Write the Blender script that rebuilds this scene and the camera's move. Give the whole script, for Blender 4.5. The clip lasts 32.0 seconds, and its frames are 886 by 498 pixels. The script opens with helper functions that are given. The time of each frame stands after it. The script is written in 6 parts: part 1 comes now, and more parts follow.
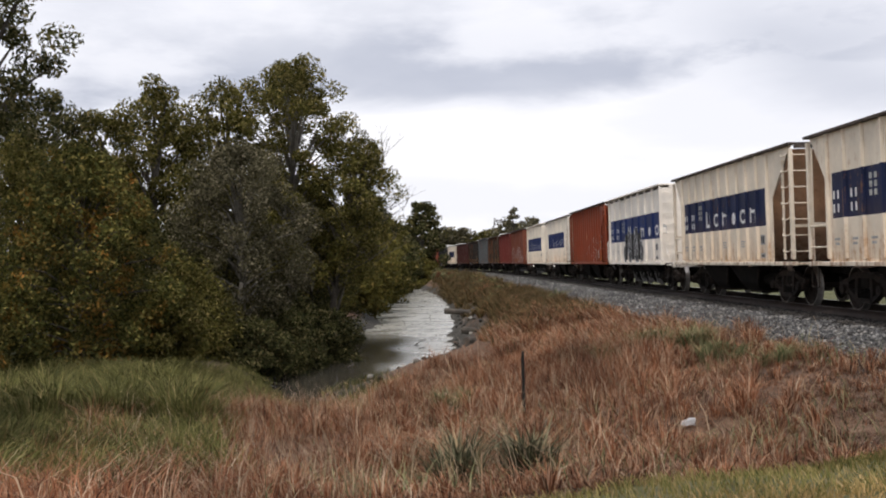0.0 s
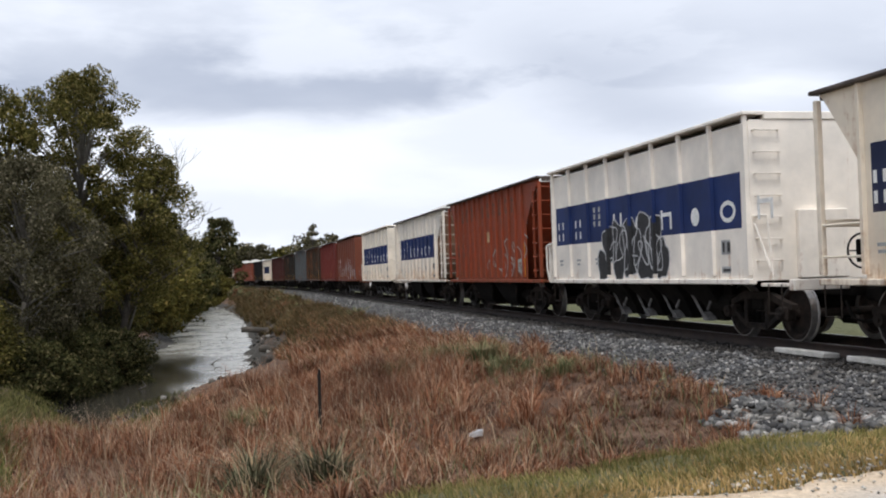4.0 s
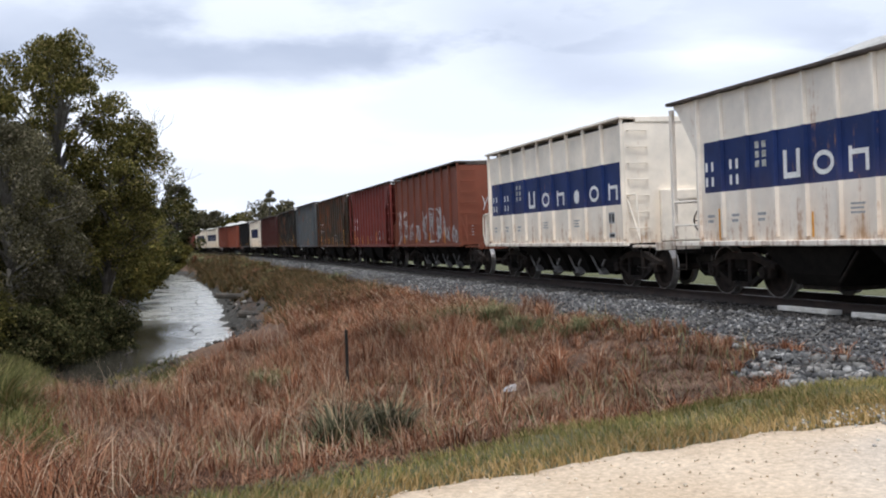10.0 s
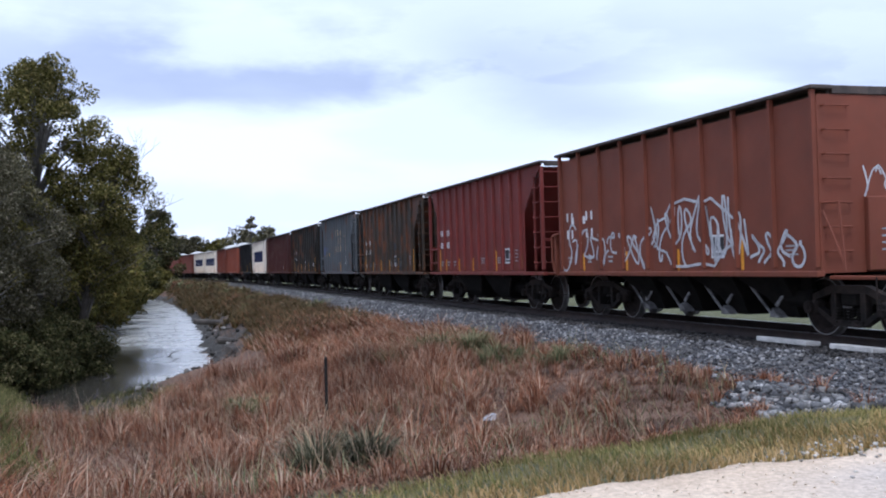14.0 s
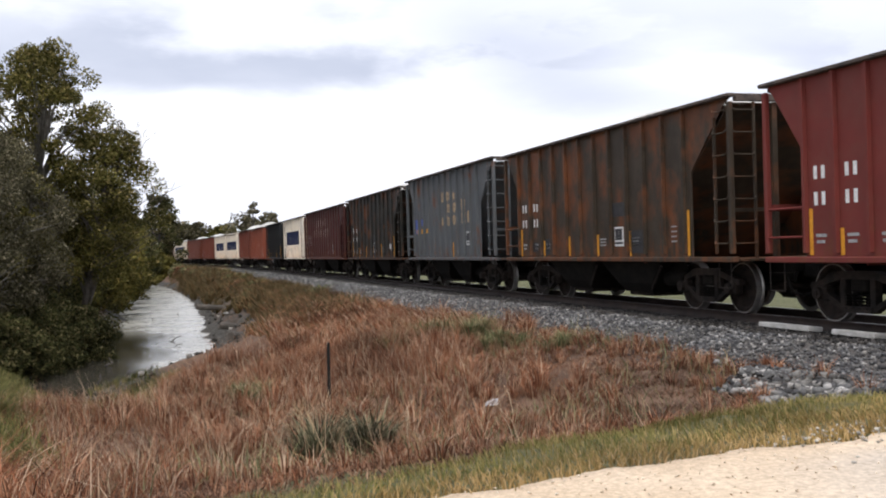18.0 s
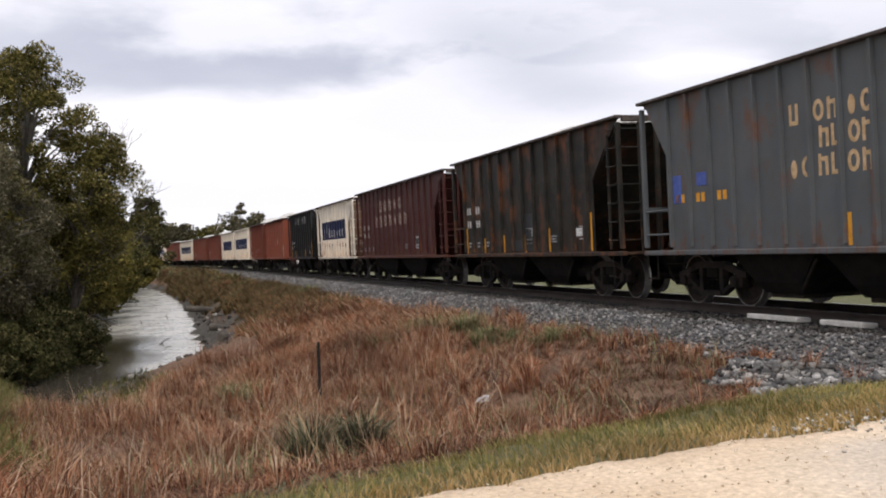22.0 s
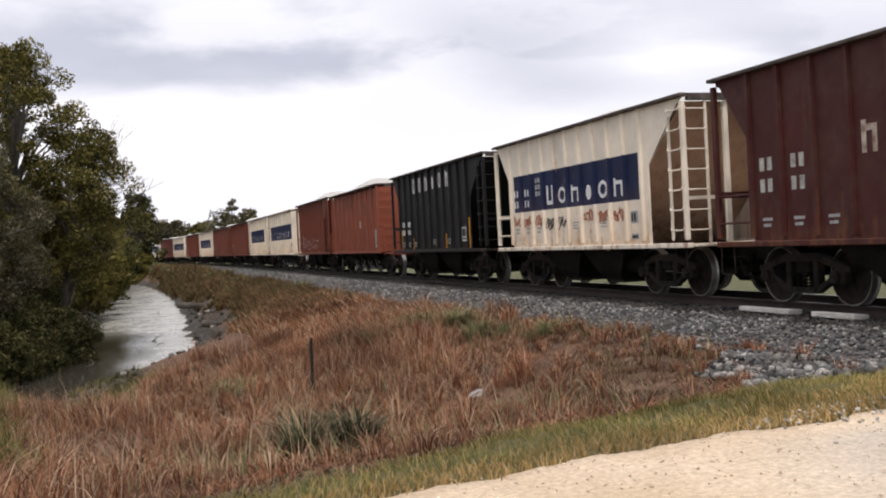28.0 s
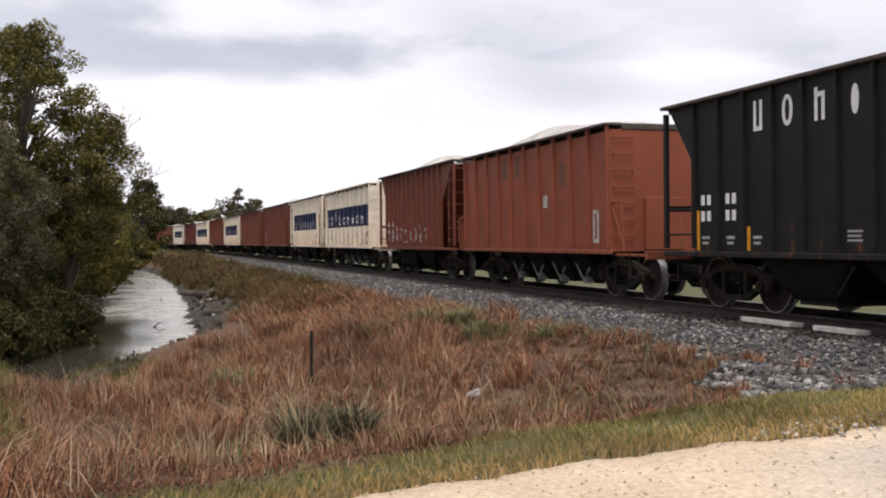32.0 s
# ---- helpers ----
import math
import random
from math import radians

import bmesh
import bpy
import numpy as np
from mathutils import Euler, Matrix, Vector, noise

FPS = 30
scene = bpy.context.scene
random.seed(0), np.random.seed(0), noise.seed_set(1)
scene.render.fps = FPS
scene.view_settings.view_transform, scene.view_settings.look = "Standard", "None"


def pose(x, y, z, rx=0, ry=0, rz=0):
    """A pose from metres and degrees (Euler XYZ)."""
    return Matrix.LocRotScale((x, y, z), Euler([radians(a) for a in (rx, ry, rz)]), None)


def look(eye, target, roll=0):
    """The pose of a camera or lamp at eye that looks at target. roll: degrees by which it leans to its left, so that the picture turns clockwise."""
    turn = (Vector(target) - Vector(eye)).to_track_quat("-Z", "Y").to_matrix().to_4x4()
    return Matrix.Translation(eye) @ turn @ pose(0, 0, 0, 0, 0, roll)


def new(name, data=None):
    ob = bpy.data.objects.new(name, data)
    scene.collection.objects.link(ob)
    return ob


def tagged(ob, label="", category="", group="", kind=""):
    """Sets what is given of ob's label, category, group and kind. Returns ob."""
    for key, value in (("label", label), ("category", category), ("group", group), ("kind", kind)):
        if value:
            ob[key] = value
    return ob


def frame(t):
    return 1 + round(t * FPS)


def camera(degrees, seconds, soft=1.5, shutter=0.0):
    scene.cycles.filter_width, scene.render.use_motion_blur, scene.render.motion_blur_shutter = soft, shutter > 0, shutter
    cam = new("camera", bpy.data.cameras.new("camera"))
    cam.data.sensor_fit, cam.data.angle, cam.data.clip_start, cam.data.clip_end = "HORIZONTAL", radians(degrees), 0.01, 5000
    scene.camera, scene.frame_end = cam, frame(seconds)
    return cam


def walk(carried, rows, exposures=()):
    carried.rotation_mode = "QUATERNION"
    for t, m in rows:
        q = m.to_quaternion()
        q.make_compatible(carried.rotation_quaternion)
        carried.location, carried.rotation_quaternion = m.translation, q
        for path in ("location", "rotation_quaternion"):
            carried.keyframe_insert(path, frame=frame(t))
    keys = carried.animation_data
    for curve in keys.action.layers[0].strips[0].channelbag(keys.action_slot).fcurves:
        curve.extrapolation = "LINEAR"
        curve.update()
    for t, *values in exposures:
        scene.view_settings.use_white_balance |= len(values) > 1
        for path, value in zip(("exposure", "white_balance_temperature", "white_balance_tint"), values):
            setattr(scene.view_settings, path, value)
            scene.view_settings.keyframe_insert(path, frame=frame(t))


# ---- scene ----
# seconds, stops, white balance
EXPO = [(0, 0.35, 6500, 13), (2.2, 0.33, 6450, 12), (3.0, 0.33, 6350, 11), (3.6, 0.32, 6250, 11), (6.1, 0.28, 5550, 10), (6.7, 0.40, 6350, 12), (9.0, 0.34, 5950, 12), (10.2, 0.45, 5900, 11),
        (11.3, 0.44, 5250, 15), (14.5, 0.44, 5200, 16), (16.0, 0.6, 5800, 13), (17.6, 0.65, 6100, 13), (18.7, 0.43, 6450, 14), (23.0, 0.41, 6500, 15), (32, 0.43, 6600, 15)]
cam = camera(47.0, 32.0, soft=2.0)
# seconds, x, y, z, yaw, pitch, lean
PATH = [
    (0.0, 1.032, 0.941, 1.539, 14.53, 0.76, -0.92),
    (0.5, 1.085, 0.915, 1.561, 13.82, 0.71, -1.81),
    (1.0, 1.074, 0.889, 1.564, 11.25, 0.76, -0.84),
    (1.5, 1.088, 0.839, 1.564, 9.84, 1.06, -0.85),
    (2.0, 1.095, 0.807, 1.565, 8.99, 1.26, -1.08),
    (2.5, 1.112, 0.800, 1.568, 6.98, 1.13, -0.86),
    (3.0, 1.171, 0.711, 1.558, 4.02, 1.04, -1.13),
    (3.5, 1.203, 0.618, 1.582, 3.37, 1.24, -1.10),
    (5.5, 0.617, 0.537, 1.575, -0.21, 1.88, -2.00),
    (6.0, 0.474, 0.410, 1.550, -6.90, -0.51, -2.67),
    (6.5, 0.337, 0.266, 1.525, -5.16, -1.72, -0.87),
    (7.0, 0.230, 0.138, 1.491, -4.45, -3.66, -3.20),
    (7.5, 0.075, 0.051, 1.518, -4.26, 0.31, -1.42),
    (8.0, -0.023, 0.012, 1.529, -3.50, -0.68, -0.35),
    (8.5, 0.000, 0.000, 1.550, -4.69, -0.65, 0.46),
    (9.0, 0.000, 0.000, 1.550, -2.32, -0.52, 0.88),
    (9.5, 0.000, 0.000, 1.550, -1.35, -0.65, -0.12),
    (10.0, 0.000, 0.000, 1.550, 0.58, -0.46, -1.34),
    (10.5, 0.000, 0.000, 1.550, 1.20, 0.53, -0.36),
    (11.0, 0.000, 0.000, 1.550, 1.01, 0.81, -0.80),
    (11.5, 0.000, 0.000, 1.550, 1.25, 0.59, -0.68),
    (12.0, 0.000, 0.000, 1.550, 1.31, 0.76, -1.17),
    (12.5, 0.000, 0.000, 1.550, 0.86, 0.90, -0.76),
    (13.0, 0.000, 0.000, 1.550, 0.32, 0.66, -1.09),
    (13.5, 0.000, 0.000, 1.550, -0.14, 0.77, -0.91),
    (14.0, 0.000, 0.000, 1.550, -0.49, 1.09, -0.78),
    (14.5, 0.000, 0.000, 1.550, -0.65, 1.30, -0.56),
    (16.5, 0.000, 0.000, 1.550, -0.72, 1.13, -0.81),
    (17.0, 0.000, 0.000, 1.550, -0.81, 1.11, -0.76),
    (17.5, 0.000, 0.000, 1.550, -0.39, 0.55, -0.94),
    (18.0, 0.000, 0.000, 1.550, -0.36, 0.28, -0.78),
    (18.5, 0.000, 0.000, 1.550, -0.52, 0.29, -0.42),
    (19.0, 0.000, 0.000, 1.550, -0.00, -0.32, -0.44),
    (19.5, 0.000, 0.000, 1.550, 0.12, -0.47, -0.65),
    (20.0, 0.000, 0.000, 1.550, -0.42, 0.05, -0.96),
    (20.5, 0.000, 0.000, 1.550, -0.41, 0.27, -1.46),
    (21.0, 0.000, 0.000, 1.550, -0.45, -0.09, -1.57),
    (21.5, 0.000, 0.000, 1.550, 0.49, -0.12, -1.53),
    (22.0, 0.000, 0.000, 1.550, -1.01, 0.12, -1.77),
    (22.5, 0.000, 0.000, 1.550, -1.48, 0.49, -1.92),
    (23.0, 0.000, 0.000, 1.550, -1.15, 0.54, -1.56),
    (23.5, 0.000, 0.000, 1.550, -0.84, 0.29, -1.49),
    (24.0, 0.000, 0.000, 1.550, -0.81, 0.19, -1.68),
    (24.5, 0.000, 0.000, 1.550, -0.76, 0.16, -1.77),
    (25.0, 0.000, 0.000, 1.550, -1.18, 0.04, -1.94),
    (25.5, 0.000, 0.000, 1.550, -1.16, -0.09, -2.09),
    (27.5, 0.000, 0.000, 1.550, -1.42, -0.16, -2.17),
    (28.0, 0.000, 0.000, 1.550, -1.45, -0.19, -2.18),
    (28.5, 0.000, 0.000, 1.550, -1.29, -0.41, -2.43),
    (29.0, 0.000, 0.000, 1.550, -1.44, -0.25, -2.41),
    (29.5, 0.000, 0.000, 1.550, -1.68, -0.04, -2.17),
    (30.0, 0.000, 0.000, 1.550, -1.62, 0.09, -1.22),
    (30.5, 0.000, 0.000, 1.550, -1.34, 0.13, -0.63),
    (31.0, 0.000, 0.000, 1.550, -1.59, 0.53, -0.21),
    (31.5, 0.000, 0.000, 1.550, -1.09, -0.26, 0.30),
    (32.0, 0.000, 0.000, 1.550, -1.21, -0.29, 0.22),
]
walk(cam, [(t, pose(x, y, z, 90 + p, -r, w)) for t, x, y, z, w, p, r in PATH],
     EXPO)
# ---- world and light ----
SUN_AZ, SUN_EL = radians(182), radians(62)      # clockwise from +y, above the horizon
world = bpy.data.worlds.new("world")
scene.world = world
world.use_nodes = True
wn, wl = world.node_tree.nodes, world.node_tree.links
wn.clear()


def wnode(kind, **values):
    n = wn.new(kind)
    for key, value in values.items():
        if key in n.inputs:
            n.inputs[key].default_value = value
    return n


w_out, w_bg = wnode("ShaderNodeOutputWorld"), wnode("ShaderNodeBackground", Strength=1.0)
w_sky = wn.new("ShaderNodeTexSky")
w_sky.sky_type, w_sky.sun_disc, w_sky.sun_elevation, w_sky.sun_rotation = "NISHITA", False, SUN_EL, SUN_AZ
w_dim = wn.new("ShaderNodeMix")
w_dim.data_type, w_dim.blend_type = "RGBA", "MULTIPLY"
w_dim.inputs[0].default_value = 1.0
w_dim.inputs[7].default_value = (0.13, 0.13, 0.13, 1)
w_tc, w_map = wn.new("ShaderNodeTexCoord"), wn.new("ShaderNodeMapping")
w_map.inputs["Scale"].default_value = (1.0, 1.0, 3.0)
w_map.inputs["Location"].default_value = (0.62, 0.1, 0.25)
w_n1 = wnode("ShaderNodeTexNoise", Scale=2.3, Detail=5.0, Roughness=0.48, Distortion=0.1)
w_r1 = wn.new("ShaderNodeValToRGB")
w_r1.color_ramp.elements[0].position, w_r1.color_ramp.elements[1].position = 0.16, 0.42
w_n2 = wnode("ShaderNodeTexNoise", Scale=2.5, Detail=8.0, Roughness=0.50, Distortion=0.25)
w_xyz = wn.new("ShaderNodeSeparateXYZ")
w_up = wn.new("ShaderNodeMath")                # cloud bases show more above, the bright haze low down
w_up.operation, w_up.use_clamp = "MULTIPLY_ADD", False
w_up.inputs[1].default_value, w_up.inputs[2].default_value = -0.70, 0.085
w_sum = wn.new("ShaderNodeMath")
w_low = wn.new("ShaderNodeMath")
w_low.operation = "MINIMUM"
w_low.inputs[1].default_value = 0.30
w_r2 = wn.new("ShaderNodeValToRGB")
e = w_r2.color_ramp.elements
e[0].position, e[0].color = 0.42, (0.55, 0.58, 0.64, 1)
e[1].position, e[1].color = 0.55, (0.90, 0.90, 0.91, 1)
m_ = e.new(0.485)
m_.color = (0.71, 0.73, 0.77, 1)
w_mix = wn.new("ShaderNodeMix")
w_mix.data_type = "RGBA"
wl.new(w_tc.outputs["Generated"], w_map.inputs["Vector"])
wl.new(w_tc.outputs["Generated"], w_xyz.inputs[0])
wl.new(w_xyz.outputs[2], w_low.inputs[0])
wl.new(w_low.outputs[0], w_up.inputs[0])
wl.new(w_map.outputs[0], w_n1.inputs["Vector"])
wl.new(w_map.outputs[0], w_n2.inputs["Vector"])
wl.new(w_n1.outputs[0], w_r1.inputs[0])
wl.new(w_n2.outputs[0], w_sum.inputs[0])
wl.new(w_up.outputs[0], w_sum.inputs[1])
wl.new(w_sum.outputs[0], w_r2.inputs[0])
wl.new(w_sky.outputs[0], w_dim.inputs[6])
wl.new(w_r1.outputs[0], w_mix.inputs[0])
wl.new(w_dim.outputs[2], w_mix.inputs[6])
wl.new(w_r2.outputs[0], w_mix.inputs[7])


def wmath(op, a, b=0.0, c=0.0):
    n = wn.new("ShaderNodeMath")
    n.operation = op
    for i, v in enumerate((a, b, c)):
        if isinstance(v, (int, float)):
            n.inputs[i].default_value = v
        else:
            wl.new(v, n.inputs[i])
    return n.outputs[0]


def wstep(socket, lo, hi):
    """A soft step from 0 at lo to 1 at hi."""
    n = wn.new("ShaderNodeMapRange")
    n.interpolation_type = "SMOOTHSTEP"
    n.inputs[1].default_value, n.inputs[2].default_value = lo, hi
    wl.new(socket, n.inputs[0])
    return n.outputs[0]


# the cloud banks over the curve: a grey base with a sharp lower rim, a ragged one and a bright break
w_n3 = wnode("ShaderNodeTexNoise", Scale=4.2, Detail=7.0, Roughness=0.55)
w_n4 = wnode("ShaderNodeTexNoise", Scale=3.1, Detail=6.0, Roughness=0.55, Distortion=0.3)
for n in (w_n3, w_n4):
    wl.new(w_map.outputs[0], n.inputs["Vector"])
w_ahead = wmath("MAXIMUM", w_xyz.outputs[1], 0.05)
w_u = wmath("ADD", wmath("DIVIDE", w_xyz.outputs[0], w_ahead), wmath("MULTIPLY_ADD", w_n3.outputs[0], 0.12, -0.06))
w_v = wmath("ADD", wmath("DIVIDE", w_xyz.outputs[2], w_ahead), wmath("MULTIPLY_ADD", w_n4.outputs[0], 0.09, -0.045))
w_base = wmath("MULTIPLY", wstep(w_v, 0.150, 0.182), wmath("MULTIPLY_ADD", wstep(w_n3.outputs[0], 0.32, 0.54), 0.6, 0.4))
w_ragged = wmath("MULTIPLY", wmath("MULTIPLY", wstep(wmath("MULTIPLY_ADD", w_v, 1.6, w_u), 0.12, 0.42), wstep(w_v, 0.085, 0.15)), 0.85)
w_gray = wmath("MAXIMUM", w_base, w_ragged)
w_gray = wmath("MULTIPLY", w_gray, wmath("MULTIPLY_ADD", wstep(w_v, 0.19, 0.27), -0.45, 1.0))
w_du, w_dv = wmath("MULTIPLY_ADD", w_u, 15.0, -4.2), wmath("MULTIPLY_ADD", w_v, 40.0, -7.0)
w_break = wmath("DIVIDE", 1.0, wmath("ADD", 1.0, wmath("ADD", wmath("MULTIPLY", w_du, w_du), wmath("MULTIPLY", w_dv, w_dv))))
w_gray = wmath("SUBTRACT", w_gray, wmath("MULTIPLY", w_break, 0.9))
w_gray = wmath("MULTIPLY", wmath("MAXIMUM", w_gray, 0.0), wmath("MULTIPLY_ADD", w_n2.outputs[0], 1.1, 0.42))
w_haze = wmath("MULTIPLY", wmath("MULTIPLY", wstep(w_v, 0.035, 0.055), wmath("SUBTRACT", 1.0, wstep(w_v, 0.07, 0.10))), 0.28)
w_banks = wn.new("ShaderNodeValToRGB")
e = w_banks.color_ramp.elements
e[0].position, e[0].color = 0.0, (0.83, 0.84, 0.86, 1)
e[1].position, e[1].color = 1.0, (0.42, 0.455, 0.53, 1)
m_ = e.new(0.45)
m_.color = (0.675, 0.70, 0.75, 1)
w_veil = wmath("MULTIPLY", wstep(w_n2.outputs[0], 0.42, 0.60), 0.30)
wl.new(wmath("MAXIMUM", wmath("MAXIMUM", w_gray, w_haze), w_veil), w_banks.inputs[0])
w_sides = wn.new("ShaderNodeMix")
w_sides.data_type = "RGBA"
wl.new(wstep(w_xyz.outputs[1], 0.58, 0.74), w_sides.inputs[0])
wl.new(w_mix.outputs[2], w_sides.inputs[6])
wl.new(w_banks.outputs[0], w_sides.inputs[7])
wl.new(w_sides.outputs[2], w_bg.inputs["Color"])
wl.new(w_bg.outputs[0], w_out.inputs[0])

sun_data = bpy.data.lights.new("sun", "SUN")
sun_data.energy, sun_data.angle, sun_data.color = 2.0, radians(24), (1.0, 0.95, 0.87)
sun = new("sun", sun_data)
sun.matrix_world = look((math.sin(SUN_AZ) * math.cos(SUN_EL) * 200, math.cos(SUN_AZ) * math.cos(SUN_EL) * 200, math.sin(SUN_EL) * 200), (0, 0, 0))


# ---- materials ----
def material(name, rough=0.8, metal=0.0):
    m = bpy.data.materials.new(name)
    m.use_nodes = True
    b = m.node_tree.nodes["Principled BSDF"]
    b.inputs["Roughness"].default_value, b.inputs["Metallic"].default_value = rough, metal
    return m, m.node_tree.nodes, m.node_tree.links, b


def link_in(nodes, links, kind, inputs=None, **values):
    n = nodes.new(kind)
    for key, value in values.items():
        n.inputs[key].default_value = value
    for key, socket in (inputs or {}).items():
        links.new(socket, n.inputs[key])
    return n


def ramp(nodes, links, socket, *stops):
    n = nodes.new("ShaderNodeValToRGB")
    e = n.color_ramp.elements
    while len(e) < len(stops):
        e.new(0.5)
    for el, (p, c) in zip(e, stops):
        el.position = p
        el.color = (*c, 1) if len(c) == 3 else c
    links.new(socket, n.inputs[0])
    return n.outputs[0]


def mixed(nodes, links, fac, a, b, blend="MIX"):
    n = nodes.new("ShaderNodeMix")
    n.data_type, n.blend_type = "RGBA", blend
    for i, v in ((0, fac), (6, a), (7, b)):
        if isinstance(v, (int, float)):
            n.inputs[i].default_value = v
        elif isinstance(v, tuple):
            n.inputs[i].default_value = (*v, 1)
        else:
            links.new(v, n.inputs[i])
    return n.outputs[2]


def maths(nodes, links, op, a, b=0.0, c=0.0):
    n = nodes.new("ShaderNodeMath")
    n.operation = op
    for i, v in enumerate((a, b, c)):
        if isinstance(v, (int, float)):
            n.inputs[i].default_value = v
        else:
            links.new(v, n.inputs[i])
    return n.outputs[0]


def bumped(nodes, links, b, socket, strength=0.3, distance=0.02):
    n = link_in(nodes, links, "ShaderNodeBump", {"Height": socket}, Strength=strength, Distance=distance)
    links.new(n.outputs[0], b.inputs["Normal"])


def mottled(name, c1, c2, scale=4.0, fine=60.0, rough=0.85, metal=0.0, bump=0.2, dist=0.01, c3=None, lo=0.35, hi=0.65, spec=0.5):
    """Two tones at a coarse scale, a fine grain over them, and relief."""
    m, n, l, b = material(name, rough, metal)
    b.inputs["Specular IOR Level"].default_value = spec
    tc = n.new("ShaderNodeTexCoord").outputs["Object"]
    a = link_in(n, l, "ShaderNodeTexNoise", {"Vector": tc}, Scale=scale, Detail=5.0, Roughness=0.6)
    g = link_in(n, l, "ShaderNodeTexNoise", {"Vector": tc}, Scale=fine, Detail=3.0)
    col = ramp(n, l, a.outputs[0], (lo, c1), (hi, c2))
    if c3:
        h = link_in(n, l, "ShaderNodeTexNoise", {"Vector": tc}, Scale=scale * 0.23, Detail=4.0)
        col = mixed(n, l, ramp(n, l, h.outputs[0], (0.5, (0, 0, 0)), (0.64, (1, 1, 1))), col, c3)
    col = mixed(n, l, 1.0, col, ramp(n, l, g.outputs[0], (0.25, (0.72,) * 3), (0.75, (1.22,) * 3)), "MULTIPLY")
    l.new(col, b.inputs["Base Color"])
    bumped(n, l, b, g.outputs[0], bump, dist)
    return m


def island_tints(name, stops, rough=0.75, thin=0.25, spec=0.12, cool=0.0, blush=None):
    """Blades and leaves: one colour for each island, with light passing through."""
    m, n, l, b = material(name, rough)
    g = n.new("ShaderNodeNewGeometry")
    col = ramp(n, l, g.outputs["Random Per Island"], *stops)
    big = link_in(n, l, "ShaderNodeTexNoise", {"Vector": g.outputs["Position"]}, Scale=0.55, Detail=3.0)
    col = mixed(n, l, 1.0, col, ramp(n, l, big.outputs[0], (0.32, (0.58, 0.56, 0.55)), (0.68, (1.32, 1.28, 1.2))), "MULTIPLY")
    if blush:                                   # whole sprays of leaves that have turned
        turned = link_in(n, l, "ShaderNodeTexNoise", {"Vector": g.outputs["Position"]}, Scale=0.9, Detail=5.0, Roughness=0.7)
        col = mixed(n, l, maths(n, l, "MULTIPLY", ramp(n, l, turned.outputs[0], (0.53, (0, 0, 0)), (0.63, (1, 1, 1))), 0.75), col, mixed(n, l, g.outputs["Random Per Island"], (0.26, 0.17, 0.03), blush))
    if cool:
        old = link_in(n, l, "ShaderNodeTexNoise", {"Vector": g.outputs["Position"]}, Scale=1.7, Detail=4.0, Roughness=0.6)
        col = mixed(n, l, maths(n, l, "MULTIPLY", ramp(n, l, old.outputs[0], (0.44, (0, 0, 0)), (0.62, (1, 1, 1))), cool), col, mixed(n, l, 1.0, col, (0.60, 0.74, 0.92), "MULTIPLY"))
    l.new(col, b.inputs["Base Color"])
    b.inputs["Specular IOR Level"].default_value = spec
    t = link_in(n, l, "ShaderNodeBsdfTranslucent", {"Color": col})
    s = n.new("ShaderNodeMixShader")
    s.inputs[0].default_value = thin
    l.new(b.outputs[0], s.inputs[1])
    l.new(t.outputs[0], s.inputs[2])
    l.new(s.outputs[0], n["Material Output"].inputs[0])
    return m


